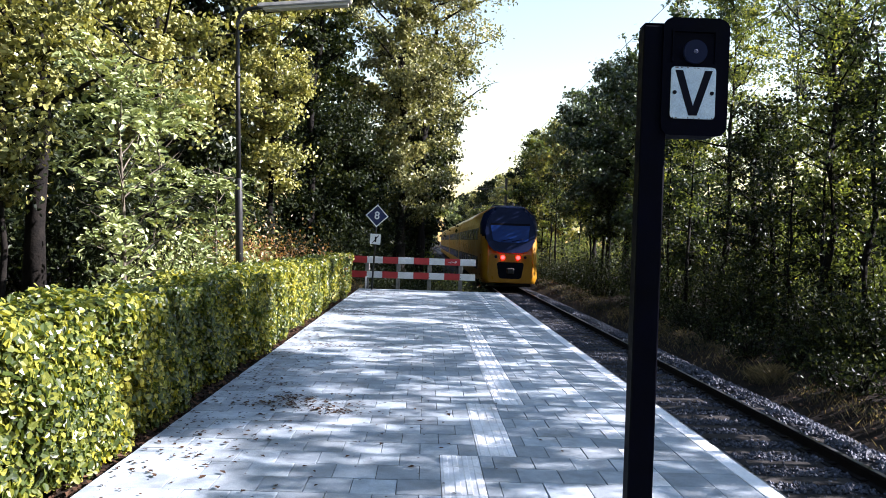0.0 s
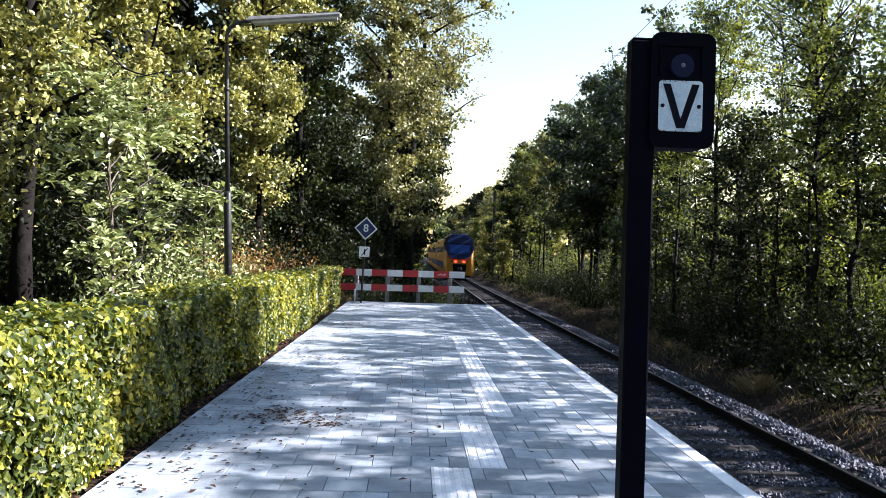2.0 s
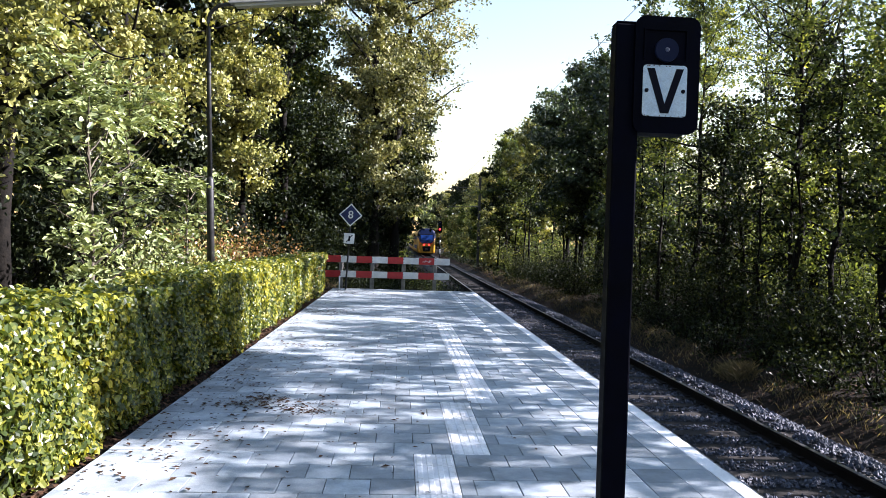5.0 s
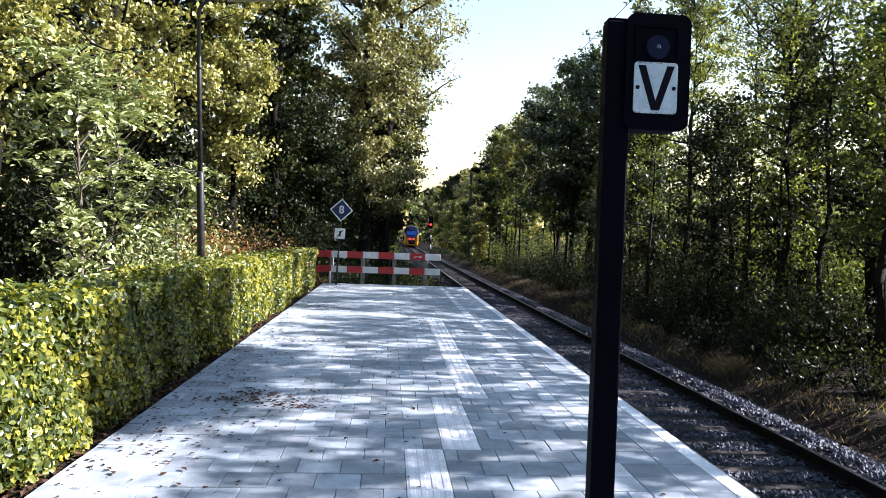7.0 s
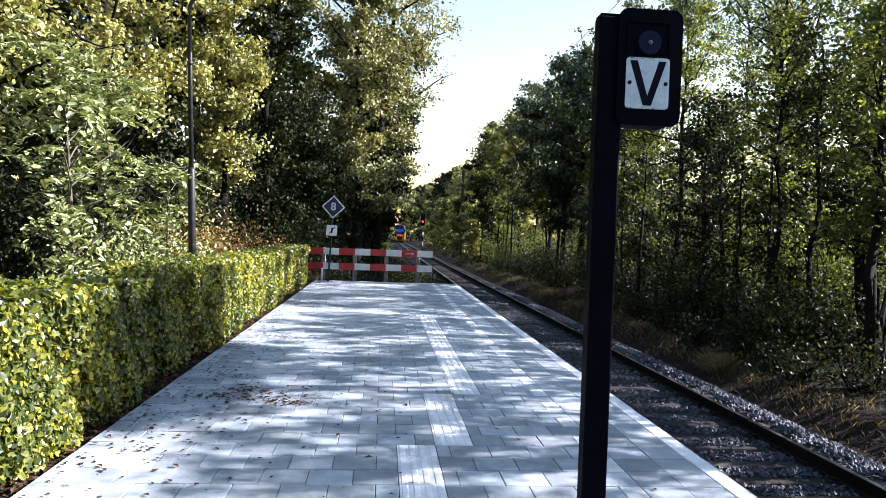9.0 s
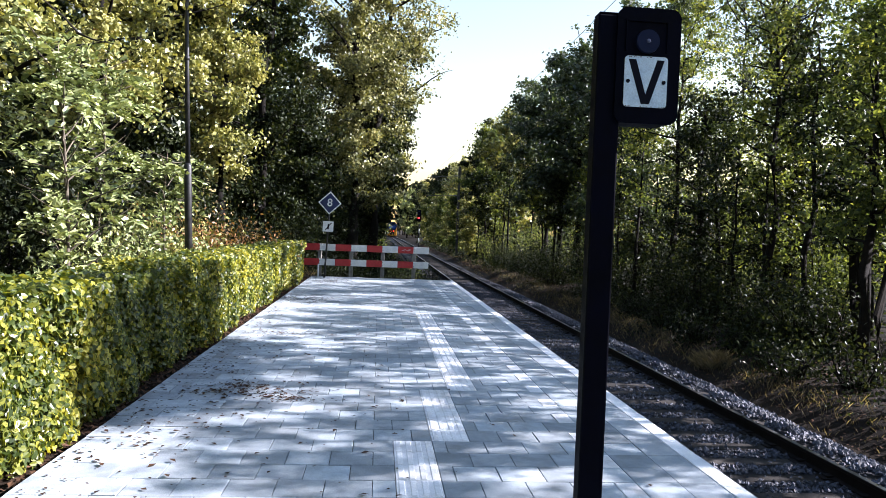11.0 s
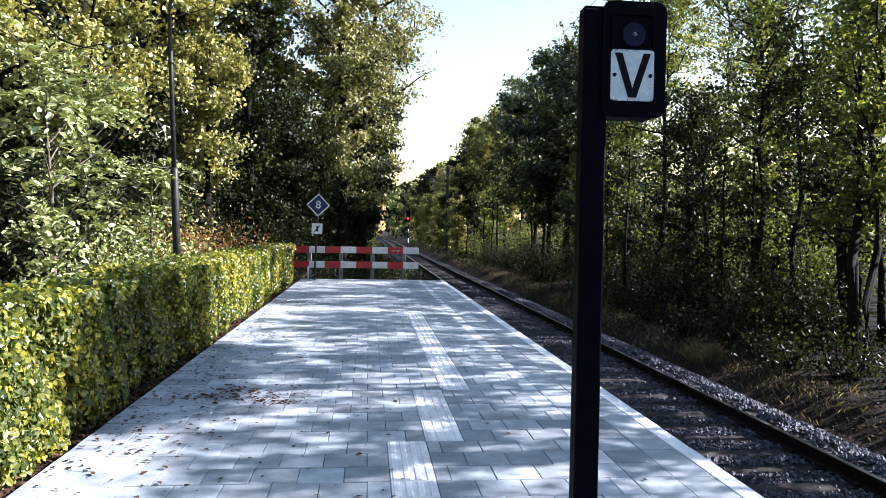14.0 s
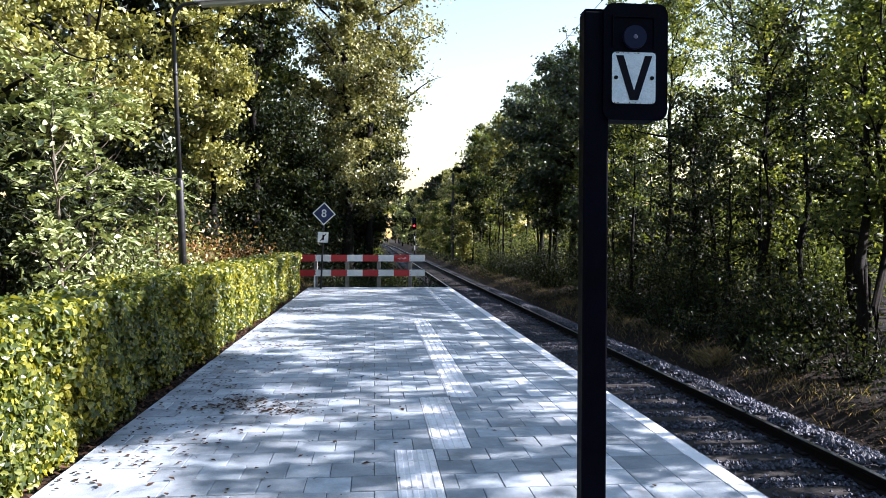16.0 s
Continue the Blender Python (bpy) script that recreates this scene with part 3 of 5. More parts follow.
def fence():
    s = empty("barrier_fence", pose(0, 19.72, 0))
    tagged(s, "red and white striped two-rail barrier fence at the platform end", "fence")
    for x in (-2.08, -1.05, -0.01, 1.03):
        part("post", boxed(x - 0.065, x + 0.065, 0.0, 0.12, -0.9, 1.02, 0.01), "post_grey", s, "weathered grey post")
    for z0 in (0.335, 0.825):
        plank = part("plank", boxed(-3.12, 1.52, -0.034, -0.004, z0, z0 + 0.215, 0.003), "white_paint", s, "red and white painted plank")
        for k in range(9):
            x1 = 1.52 - k * 0.5155
            if k % 2:
                part("stripe", boxed(x1 - 0.5155, x1, -0.0385, -0.03, z0 - 0.002, z0 + 0.217, 0.001), "red_paint", plank, "red stripe")
        for x in (-2.08, -1.05, -0.01, 1.03):
            for dz in (0.06, 0.155):
                bm = tube(bmesh.new(), [(x, -0.037, z0 + dz), (x, -0.047, z0 + dz)], [0.014, 0.011], 8)
                part("bolt", bm, "galvanised", plank)
    bm = bmesh.new()
    r = random.Random(4)
    for k in range(9):
        x = 0.62 + k * 0.032
        box(bm, x, x + 0.018, -0.041, -0.038, 0.91 + r.uniform(-0.02, 0.02), 0.95 + r.uniform(-0.02, 0.02))
    part("scrawl", bm, "white_paint", s, "pale illegible scrawl")


fence()


def number_sign():
    s = empty("number_sign", pose(-1.83, 18.62, 0, 0, 2.4, 0))
    tagged(s, "blue diamond sign with a white 8 on a thin dark pole", "sign")
    bm = tube(bmesh.new(), [(0, 0, -0.02), (0, 0, 2.76)], [0.03, 0.027], 10)
    part("pole", bm, "lamp_pole", s)
    d = 0.365
    dia = part("diamond", prism(bmesh.new(), [(0, -d), (d, 0), (0, d), (-d, 0)], -0.042, -0.03), "white_paint", s, "white-bordered diamond plate")
    dia.matrix_basis = pose(0, 0, 2.36)
    e = 0.315
    part("field", prism(bmesh.new(), [(0, -e), (e, 0), (0, e), (-e, 0)], -0.046, -0.041), "sign_blue", dia, "dark blue field")
    letter("8", 0.34, "white_paint", dia, pose(0, -0.048, 0.0, 90, 0, 0), 0.0015, "numeral", 0.004)
    p = part("notice_plate", prism(bmesh.new(), rounded(-0.165, 0.165, 1.455, 1.785, 0.012), -0.042, -0.033), "white_paint", s, "white square no-entry plate")
    bm = bmesh.new()
    prism(bm, [(-0.1, 1.5), (-0.075, 1.49), (0.11, 1.735), (0.085, 1.745)], -0.0455, -0.0415)
    part("slash", bm, "black_mark", p, "dark diagonal bar")
    bm = bmesh.new()
    box(bm, -0.02, 0.03, -0.0475, -0.0415, 1.53, 1.7)
    part("pictogram_bar", bm, "black_mark", p, "dark upright bar")


number_sign()
m_post = empty("marker_post", pose(-2.03, 18.66, 0))
tagged(m_post, "short slim white marker post by the fence", "post")
part("post", tube(bmesh.new(), [(0, 0, -0.02), (0, 0, 0.42)], [0.022, 0.022], 8), "white_paint", m_post)
part("post_cap", tube(bmesh.new(), [(0, 0, 0.42), (0, 0, 0.44)], [0.024, 0.014], 8), "post_grey", m_post)

# ---- overhead line ----


def catenary_mast(y):
    s = empty("catenary_mast", pose(track_x(y) + 3.15, y, -1.0))
    tagged(s, "dark steel catenary mast with a bracket arm", "catenary mast")
    bm = bmesh.new()
    for u in (-0.1, 0.1):
        box(bm, u - 0.012, u + 0.012, -0.11, 0.11, 0, 8.9)
    box(bm, -0.088, 0.088, -0.008, 0.008, 0, 8.9)
    part("mast", bm, "galvanised", s, "H-section steel mast")
    part("footing", boxed(-0.3, 0.3, -0.3, 0.3, -0.2, 0.25, 0.02), "concrete", s)
    for pts, r in ((((0, 0, 8.0), (-3.1, 0, 7.7)), 0.03), (((0, 0, 6.1), (-3.2, 0, 5.95)), 0.03), (((0, 0, 6.4), (-2.3, 0, 7.76)), 0.024), (((-2.9, 0, 5.97), (-3.3, 0, 5.74)), 0.015)):
        part("bracket_tube", tube(bmesh.new(), pts, [r, r], 8), "galvanised", s)
    for z in (6.1, 8.0):
        part("insulator", tube(bmesh.new(), [(-0.15, 0, z - 0.01), (-0.3, 0, z - 0.02), (-0.45, 0, z - 0.03)], [0.05, 0.07, 0.05], 10), "lamp_shell", s)


for y in (66, -30):
    catenary_mast(y)


def overhead_wires():
    s = empty("overhead_line")
    tagged(s, "thin overhead contact wire and messenger wire", "overhead wire")
    sup = [-30, 66, 126, 186, 246]
    contact, mess = [], []
    for a, b in zip(sup, sup[1:]):
        n = 12
        for k in range(n):
            y = a + (b - a) * k / n
            f = 4 * (k / n) * (1 - k / n)
            contact.append((track_x(y), y, 4.74))
            mess.append((track_x(y), y, 6.72 - f * (0.35 if b - a < 70 else 0.5)))
            if k:
                part("dropper", tube(bmesh.new(), [contact[-1], mess[-1]], [0.004, 0.004], 4), "wire", s)
    part("contact_wire", tube(bmesh.new(), contact, [0.006] * len(contact), 6), "wire", s)
    part("messenger_wire", tube(bmesh.new(), mess, [0.006] * len(mess), 6), "wire", s)


overhead_wires()


def line_signal():
    s = empty("line_signal", pose(6.1, 110, -1.1))
    tagged(s, "railway light signal on a mast showing red", "railway signal")
    for k in range(5):
        part("mast_band", tube(bmesh.new(), [(0, 0, k * 0.72), (0, 0, k * 0.72 + 0.72)], [0.08, 0.08], 10), "white_paint" if k % 2 else "black_mark", s)
    head = part("head", prism(bmesh.new(), rounded(-0.38, 0.24, 4.0, 5.85, 0.2), -0.1, 0.12), "black_paint", s, "black signal head")
    part("red_lamp", tube(bmesh.new(), [(-0.1, -0.1, 4.55), (-0.1, -0.14, 4.55)], [0.16, 0.15], 16), "signal_red", head, "lit red lamp")
    for z in (5.1, 5.6):
        part("dark_lamp", tube(bmesh.new(), [(-0.1, -0.1, z), (-0.1, -0.13, z)], [0.12, 0.11], 16), "dark_lens", head)


line_signal()

# ---- train ----


board = empty("track_board", pose(1.2, 118.0, -0.95))
tagged(board, "small white board on a short post beside the far track", "sign")
part("post", tube(bmesh.new(), [(0, 0, 0), (0, 0, 2.6)], [0.04, 0.04], 8), "galvanised", board)
part("panel", prism(bmesh.new(), rounded(-0.3, 0.3, 1.75, 2.6, 0.04), -0.07, -0.04), "white_paint", board, "plain white panel")


def train():
    s = empty("train", pose(track_x(33.2), 33.2, RAIL_TOP))
    tagged(s, "yellow and blue double-deck electric train with red tail lights", "train")
    # end car: sections from the rounded nose forward
    def ring(w, z0, z1, shoulder):
        hw = w / 2
        return [(-hw * 0.93, z0), (-hw, z0 + 0.35), (-hw, z1 - shoulder), (-hw * 0.9, z1 - shoulder * 0.45), (-hw * 0.62, z1 - 0.06), (0, z1), (hw * 0.62, z1 - 0.06), (hw * 0.9, z1 - shoulder * 0.45), (hw, z1 - shoulder), (hw, z0 + 0.35), (hw * 0.93, z0)]
    def shell(bm, secs):
        rings = [[bm.verts.new((u, y + back(z) if y < 1.2 else y, z)) for u, z in ring(w, z0, z1, sh)] for y, w, z0, z1, sh in secs]
        for r0, r1 in zip(rings, rings[1:]):
            for k in range(len(r0)):
                bm.faces.new((r0[k], r0[(k + 1) % len(r0)], r1[(k + 1) % len(r0)], r1[k])).smooth = True
        bm.faces.new(rings[0][::-1])
        bm.faces.new(rings[-1])
        bmesh.ops.recalc_face_normals(bm, faces=bm.faces)
        return bm
    def back(z):
        return max(0.0, z - 2.0) * 0.36
    bm = shell(bmesh.new(), [(0.0, 2.35, 0.42, 4.3, 1.25), (0.12, 2.7, 0.36, 4.5, 1.2), (0.45, 2.94, 0.34, 4.66, 1.1), (1.3, 3.0, 0.32, 4.7, 1.0), (25.6, 3.0, 0.32, 4.7, 1.0)])
    part("body", bm, "train_yellow", s, "yellow car body with a rounded nose")
    hood = shell(bmesh.new(), [(-0.005, 2.3, 2.75, 4.31, 1.25), (0.12, 2.72, 2.75, 4.51, 1.2), (0.45, 2.962, 2.75, 4.67, 1.1), (1.3, 3.022, 2.75, 4.715, 1.0), (1.75, 3.022, 2.75, 4.715, 1.0)])
    part("cab_hood", hood, "train_blue", s, "dark blue rounded cab roof")
    def face(pts, lift, mat, name, label=""):
        b = bmesh.new()
        vs = [b.verts.new((u, back(z) - lift, z)) for u, z in pts]
        vs2 = [b.verts.new((u, back(z) - lift + 0.06, z)) for u, z in pts]
        n = len(pts)
        b.faces.new(vs)
        for k in range(n):
            b.faces.new((vs[k], vs2[k], vs2[(k + 1) % n], vs[(k + 1) % n]))
        bmesh.ops.recalc_face_normals(b, faces=b.faces)
        return part(name, b, mat, s, label)
    mask = [(-0.5, 2.06), (0.5, 2.06), (0.86, 2.16), (1.12, 2.42), (1.28, 2.85), (1.31, 3.3), (1.2, 3.85), (0.98, 4.28), (0.66, 4.52), (-0.66, 4.52), (-0.98, 4.28), (-1.2, 3.85), (-1.31, 3.3), (-1.28, 2.85), (-1.12, 2.42), (-0.86, 2.16)]
    face([(u, z) for u, z in mask], 0.02, "train_blue", "cab_mask", "dark blue cab front")
    face([(-1.06, 3.6), (1.06, 3.6), (1.03, 3.72), (-1.03, 3.72)], 0.05, "black_mark", "windscreen_bar", "dark bar over the windscreen")
    ws = [(-0.92, 2.74), (-0.5, 2.64), (0.5, 2.64), (0.92, 2.74), (1.03, 3.6), (-1.03, 3.6)]
    w = face(ws, 0.045, "train_glass", "windscreen", "blue-tinted windscreen")
    for x0, x1 in ((-0.5, 0.1), (0.05, 0.72)):
        part("wiper", tube(bmesh.new(), [(x0, back(2.7) - 0.07, 2.7), (x1, back(2.86) - 0.07, 2.86)], [0.016, 0.012], 5), "black_mark", w)
    face(rounded(-1.13, 1.13, 0.43, 2.0, 0.2), 0.008, "train_yellow", "nose_panel", "plain yellow nose panel")
    face([(u * (0.8 + 0.2 * (z - 0.62) / 0.92), z) for u, z in rounded(-0.72, 0.72, 0.62, 1.54, 0.16)], 0.02, "black_mark", "coupler_recess", "black coupler recess")
    part("coupler", boxed(-0.2, 0.2, -0.2, 0.1, 0.9, 1.22, 0.06, 2), "train_dark", s, "dark automatic coupler")
    for x in (-0.4, 0.4):
        part("tail_light", tube(bmesh.new(), [(x, 0.03, 1.8), (x, -0.05, 1.8)], [0.11, 0.1], 14), "tail_light", s, "glowing red tail light")
        part("headlight", tube(bmesh.new(), [(x * 1.9, 0.06, 1.83), (x * 1.9, -0.02, 1.83)], [0.09, 0.08], 12), "dark_lens", s)
    part("nose_cap", boxed(-0.86, 0.86, 0.9, 1.9, 4.2, 4.712, 0.2, 3), "train_blue", s, "dark blue nose top")
    part("roof_gear", boxed(-0.75, 0.75, 2.2, 4.4, 4.66, 4.84, 0.05, 2), "train_dark", s, "dark roof equipment")
    part("skirt", boxed(-1.2, 1.2, 0.7, 25.0, 0.12, 0.4, 0.05), "train_dark", s, "dark underframe")
    panto = part("pantograph", tube(bmesh.new(), [(-0.8, 6.0, 5.1), (-0.6, 6.0, 5.16), (0.6, 6.0, 5.16), (0.8, 6.0, 5.1)], [0.03] * 4, 6), "train_dark", s, "folded dark pantograph")
    for x in (-0.35, 0.35):
        part("pantograph_arm", tube(bmesh.new(), [(x, 6.0, 5.14), (x * 1.4, 7.3, 4.95), (x, 6.6, 4.7)], [0.025] * 3, 6), "train_dark", panto)
    def side(y0, y1, z0, z1, mat, name, parent, label=""):
        for x in (-1.503, 1.503):
            part(name, boxed(x - 0.012, x + 0.012, y0, y1, z0, z1, 0.004), mat, parent, label)
    def carriage_sides(parent, y0, y1):
        side(y0 + 0.8, y1 - 0.3, 1.0, 1.75, "train_blue", "lower_window_band", parent, "blue window band")
        side(y0 + 0.8, y1 - 0.3, 2.75, 3.45, "train_blue", "upper_window_band", parent, "blue window band")
        for k in range(8):
            a = y0 + 2.0 + k * 2.8
            for z in (1.06, 2.81):
                for x in (-1.512, 1.512):
                    part("window", boxed(x - 0.01, x + 0.01, a, a + 2.0, z, z + 0.58, 0.004), "train_glass", parent)
    carriage_sides(s, 2.2, 25.6)
    part("roof", boxed(-0.85, 0.85, 1.6, 25.4, 4.62, 4.73, 0.04), "train_roof", s, "grey roof")
    for c in range(1, 4):
        y0 = c * 26.6
        b = bmesh.new()
        prism(b, [(u, z) for u, z in ring(3.0, 0.32, 4.7, 1.0)], y0 - 0.4, y0 + 25.4)
        car = part("carriage", b, "train_yellow", s, "yellow double-deck carriage")
        carriage_sides(car, y0, y0 + 25.4)
        part("carriage_roof", boxed(-0.85, 0.85, y0, y0 + 25, 4.62, 4.73, 0.04), "train_roof", car)
        part("gangway", boxed(-0.8, 0.8, y0 - 1.0, y0 - 0.38, 0.6, 3.9, 0.05), "train_dark", car, "dark gangway bellows")
        for yy in (3, 22):
            part("bogie", boxed(-1.1, 1.1, y0 + yy - 1.5, y0 + yy + 1.5, 0.05, 0.5, 0.1), "train_dark", car)
    for yy in (3.5, 22):
        for dy in (-1.25, 1.25):
            wheelset = bmesh.new()
            for x in (-0.75, 0.75):
                tube(wheelset, [(x - 0.06, yy + dy, 0.46), (x + 0.06, yy + dy, 0.46)], [0.46, 0.46], 20)
            tube(wheelset, [(-0.7, yy + dy, 0.46), (0.7, yy + dy, 0.46)], [0.08, 0.08], 8)
            part("wheelset", wheelset, "galvanised", s, "steel wheelset")
    # overall height 4.4 m over the rail
    for ob in s.children_recursive:
        ob.data.transform(Matrix.Diagonal((1, 1, 0.93, 1)))
    return s


the_train = train()

# ---- hedge ----


def hedge():
    s = empty("hedge", pose(0, 0, 0))
    tagged(s, "long clipped hornbeam hedge with yellowing leaves", "hedge")
    rng = np.random.default_rng(21)
    y0, y1, xf, xb, top = -6.0, 17.95, -2.43, -3.25, 1.1
    # inner twigs
    bm = bmesh.new()
    r = random.Random(2)
    for k in range(150):
        y = y0 + (y1 - y0) * (k + r.random()) / 150
        x = r.uniform(xb + 0.25, xf - 0.2)
        tube(bm, [(x, y, -0.1), (x + r.uniform(-0.1, 0.1), y + r.uniform(-0.1, 0.1), 0.5), (x + r.uniform(-0.15, 0.15), y + r.uniform(-0.2, 0.2), 0.98)], [0.018, 0.012, 0.005], 4, False)
    tagged(part("stem_mass", bm, "bark", s, "thin dark stems"), kind="stuff")
    # solid dark box that stands in for the shade deep inside the leaves
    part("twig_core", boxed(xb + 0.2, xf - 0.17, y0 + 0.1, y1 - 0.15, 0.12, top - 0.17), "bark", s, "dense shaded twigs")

    def sheet(n, kind, ya, yb):
        y = rng.uniform(ya, yb, n)
        d = rng.exponential(0.07, n)
        if kind == "front":
            z = -0.03 + (top + 0.03) * rng.random(n) ** 0.85
            w = 0.055 * np.sin(y * 1.3) + 0.04 * np.sin(y * 3.7 + z * 4) + 0.025 * np.sin(y * 9.1 + z * 8)
            x = xf + 0.05 + w - d - 0.13 * np.clip(0.3 - z, 0, 1) + 0.02 * (z > 0.9)
            nor = np.tile([1.0, 0, 0.35], (n, 1))
        elif kind == "top":
            x = rng.uniform(xb, xf + 0.06, n)
            z = top + 0.03 * np.sin(y * 1.9) + 0.03 * np.sin(y * 4.3 + x * 5) - d + 0.05 * rng.random(n) ** 6
            nor = np.tile([0.15, 0, 1.0], (n, 1))
        elif kind == "end":
            z = rng.uniform(0.05, top, n)
            x = rng.uniform(xb, xf, n)
            y = y1 + 0.02 - d
            nor = np.tile([0, 1.0, 0.3], (n, 1))
        else:
            z = rng.uniform(0.05, top, n)
            x = xb - 0.02 + d
            nor = np.tile([-1.0, 0, 0.3], (n, 1))
        return np.stack([x, y, z], 1), unit(nor)
    groups = []
    for n, kind, ya, yb, size in ((27000, "front", -2.0, 4.0, 0.058), (14000, "top", -2.0, 4.0, 0.058), (19000, "front", 4.0, 10.0, 0.065), (11000, "top", 4.0, 10.0, 0.066), (14000, "front", 10.0, y1, 0.075), (9000, "top", 10.0, y1, 0.075), (1600, "end", y1 - 0.1, y1, 0.075), (7000, "back", -2, y1, 0.085), (3000, "front", y0, -2, 0.1), (2200, "top", y0, -2, 0.1)):
        c, nor = sheet(n, kind, ya, yb)
        groups.append(leaves(rng, c, size, nor, 0.55, 0.3, 0.7, True))
    off, vs, fs = 0, [], []
    for v, f in groups:
        vs.append(v)
        fs.append(f + off)
        off += len(v)
    raw_mesh("foliage", np.concatenate(vs), np.concatenate(fs), "leaf_hedge", s, "dense green and yellow hedge leaves")


hedge()

# ---- trees ----


def branch_path(r, start, way, length, bend, n=5):
    pts, p, d = [Vector(start)], Vector(start), Vector(way).normalized()
    for k in range(n):
        d = (d + Vector((r.uniform(-bend, bend), r.uniform(-bend, bend), r.uniform(-bend * 0.5, bend * 0.8)))).normalized()
        p = p + d * (length / n)
        pts.append(p.copy())
    return pts


def tree(x, y, h, base, radius, n, size, mat, label, seed, bark="bark", trunk=0.16, lean=(0.0, 0.0), limbs=16, spread=0.3, shape=1.0, slim=0.68, droop=0.2, name="tree", category="tree", group="", squash=(1.0, 1.0), tufts=5, inner=0.16, swell=1.25, fine=False, low=0.6, rise=1.0):
    """A tapered trunk, limbs and twigs, and leaves in loose tufts along the twigs."""
    s = empty(name, pose(x, y, ground_z(x, y) - 0.05))
    tagged(s, label, category, group)
    r = random.Random(seed)
    rng = np.random.default_rng(seed)
    bm = bmesh.new()
    top = Vector((lean[0] * h, lean[1] * h, h * 0.93))
    spine = [Vector((0, 0, 0))] + [top * (k / 7) + Vector((r.uniform(-1, 1), r.uniform(-1, 1), 0)) * 0.02 * h * min(k / 2, 1) * 0.6 for k in range(1, 8)]
    tube(bm, spine, [trunk * 1.25] + [trunk * (1 - 0.12 * k) for k in range(1, 8)], 9)
    def on_spine(f):
        q = min(f, 0.999) * 7
        i = int(q)
        return spine[i].lerp(spine[i + 1], q - i)
    tips = []
    for k in range(limbs):
        f = base + (0.97 - base) * (k + r.random() * 0.8) / limbs
        st = on_spine(f)
        u = (f - base) / (1 - base)
        reach = radius * (math.sin(math.pi * min(0.18 + 0.72 * u, 1)) ** 0.7) * r.uniform(0.65, 1.12) * (1.0 if shape == 1 else (1 - u) ** 0.5 + 0.25)
        a = k * 2.4 + r.uniform(-0.4, 0.4)
        way = Vector((math.cos(a) * squash[0], math.sin(a) * squash[1], r.uniform(0.1, 0.75) * rise))
        pts = branch_path(r, st, way, max(reach, 0.4), 0.22)
        rr = max(trunk * 0.42 * (1 - 0.6 * u), 0.012)
        tube(bm, pts, [rr, rr * 0.8, rr * 0.6, rr * 0.45, rr * 0.3, rr * 0.12], 5, False)
        tips += [pts[3], pts[4], pts[5]]
        for j in range(tufts):
            q = pts[r.randrange(1, 6)]
            tw = branch_path(r, q, Vector((r.uniform(-1, 1), r.uniform(-1, 1), r.uniform(-0.35, 0.8))), radius * r.uniform(0.16, 0.42), 0.35, 3)
            tube(bm, tw, [rr * 0.3, rr * 0.22, rr * 0.14, rr * 0.06], 3, False)
            tips += [tw[1], tw[2], tw[3]]
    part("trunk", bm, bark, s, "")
    tips = np.array([tuple(t) for t in tips])
    ni = int(n * inner)
    full = rng.random(len(tips)) ** 1.6 * (rng.random(len(tips)) > 0.52)
    pick = rng.choice(len(tips), n, p=full / full.sum())
    tuft = (0.35 + rng.random((len(tips), 1)) * 0.8)[pick]
    c = tips[pick] + rng.normal(size=(n, 3)) * spread * np.array([1, 1, 0.65]) * tuft
    mid = np.array([tuple(on_spine(q)) for q in np.linspace(base, 0.9, 24)])
    pull = rng.uniform(0.25, 0.75, (ni, 1))
    near = mid[np.clip(((c[:ni, 2] / h - base) / (0.9 - base) * 24).astype(int), 0, 23)]
    c[:ni] = c[:ni] * (1 - pull) + near * pull
    sizes = np.full(n, size)
    sizes[:ni] *= swell
    lo = h * base * low
    c[:, 2] = np.maximum(c[:, 2], lo + rng.random(n) * 0.5)
    out = c - np.array([tuple(on_spine(0.55))])
    v, f_ = leaves(rng, c, sizes, unit(out) * 0.6 + np.array([[0, 0, 0.6]]), 0.35, droop, slim, fine)
    raw_mesh("crown", v, f_, mat, s, "")
    return s


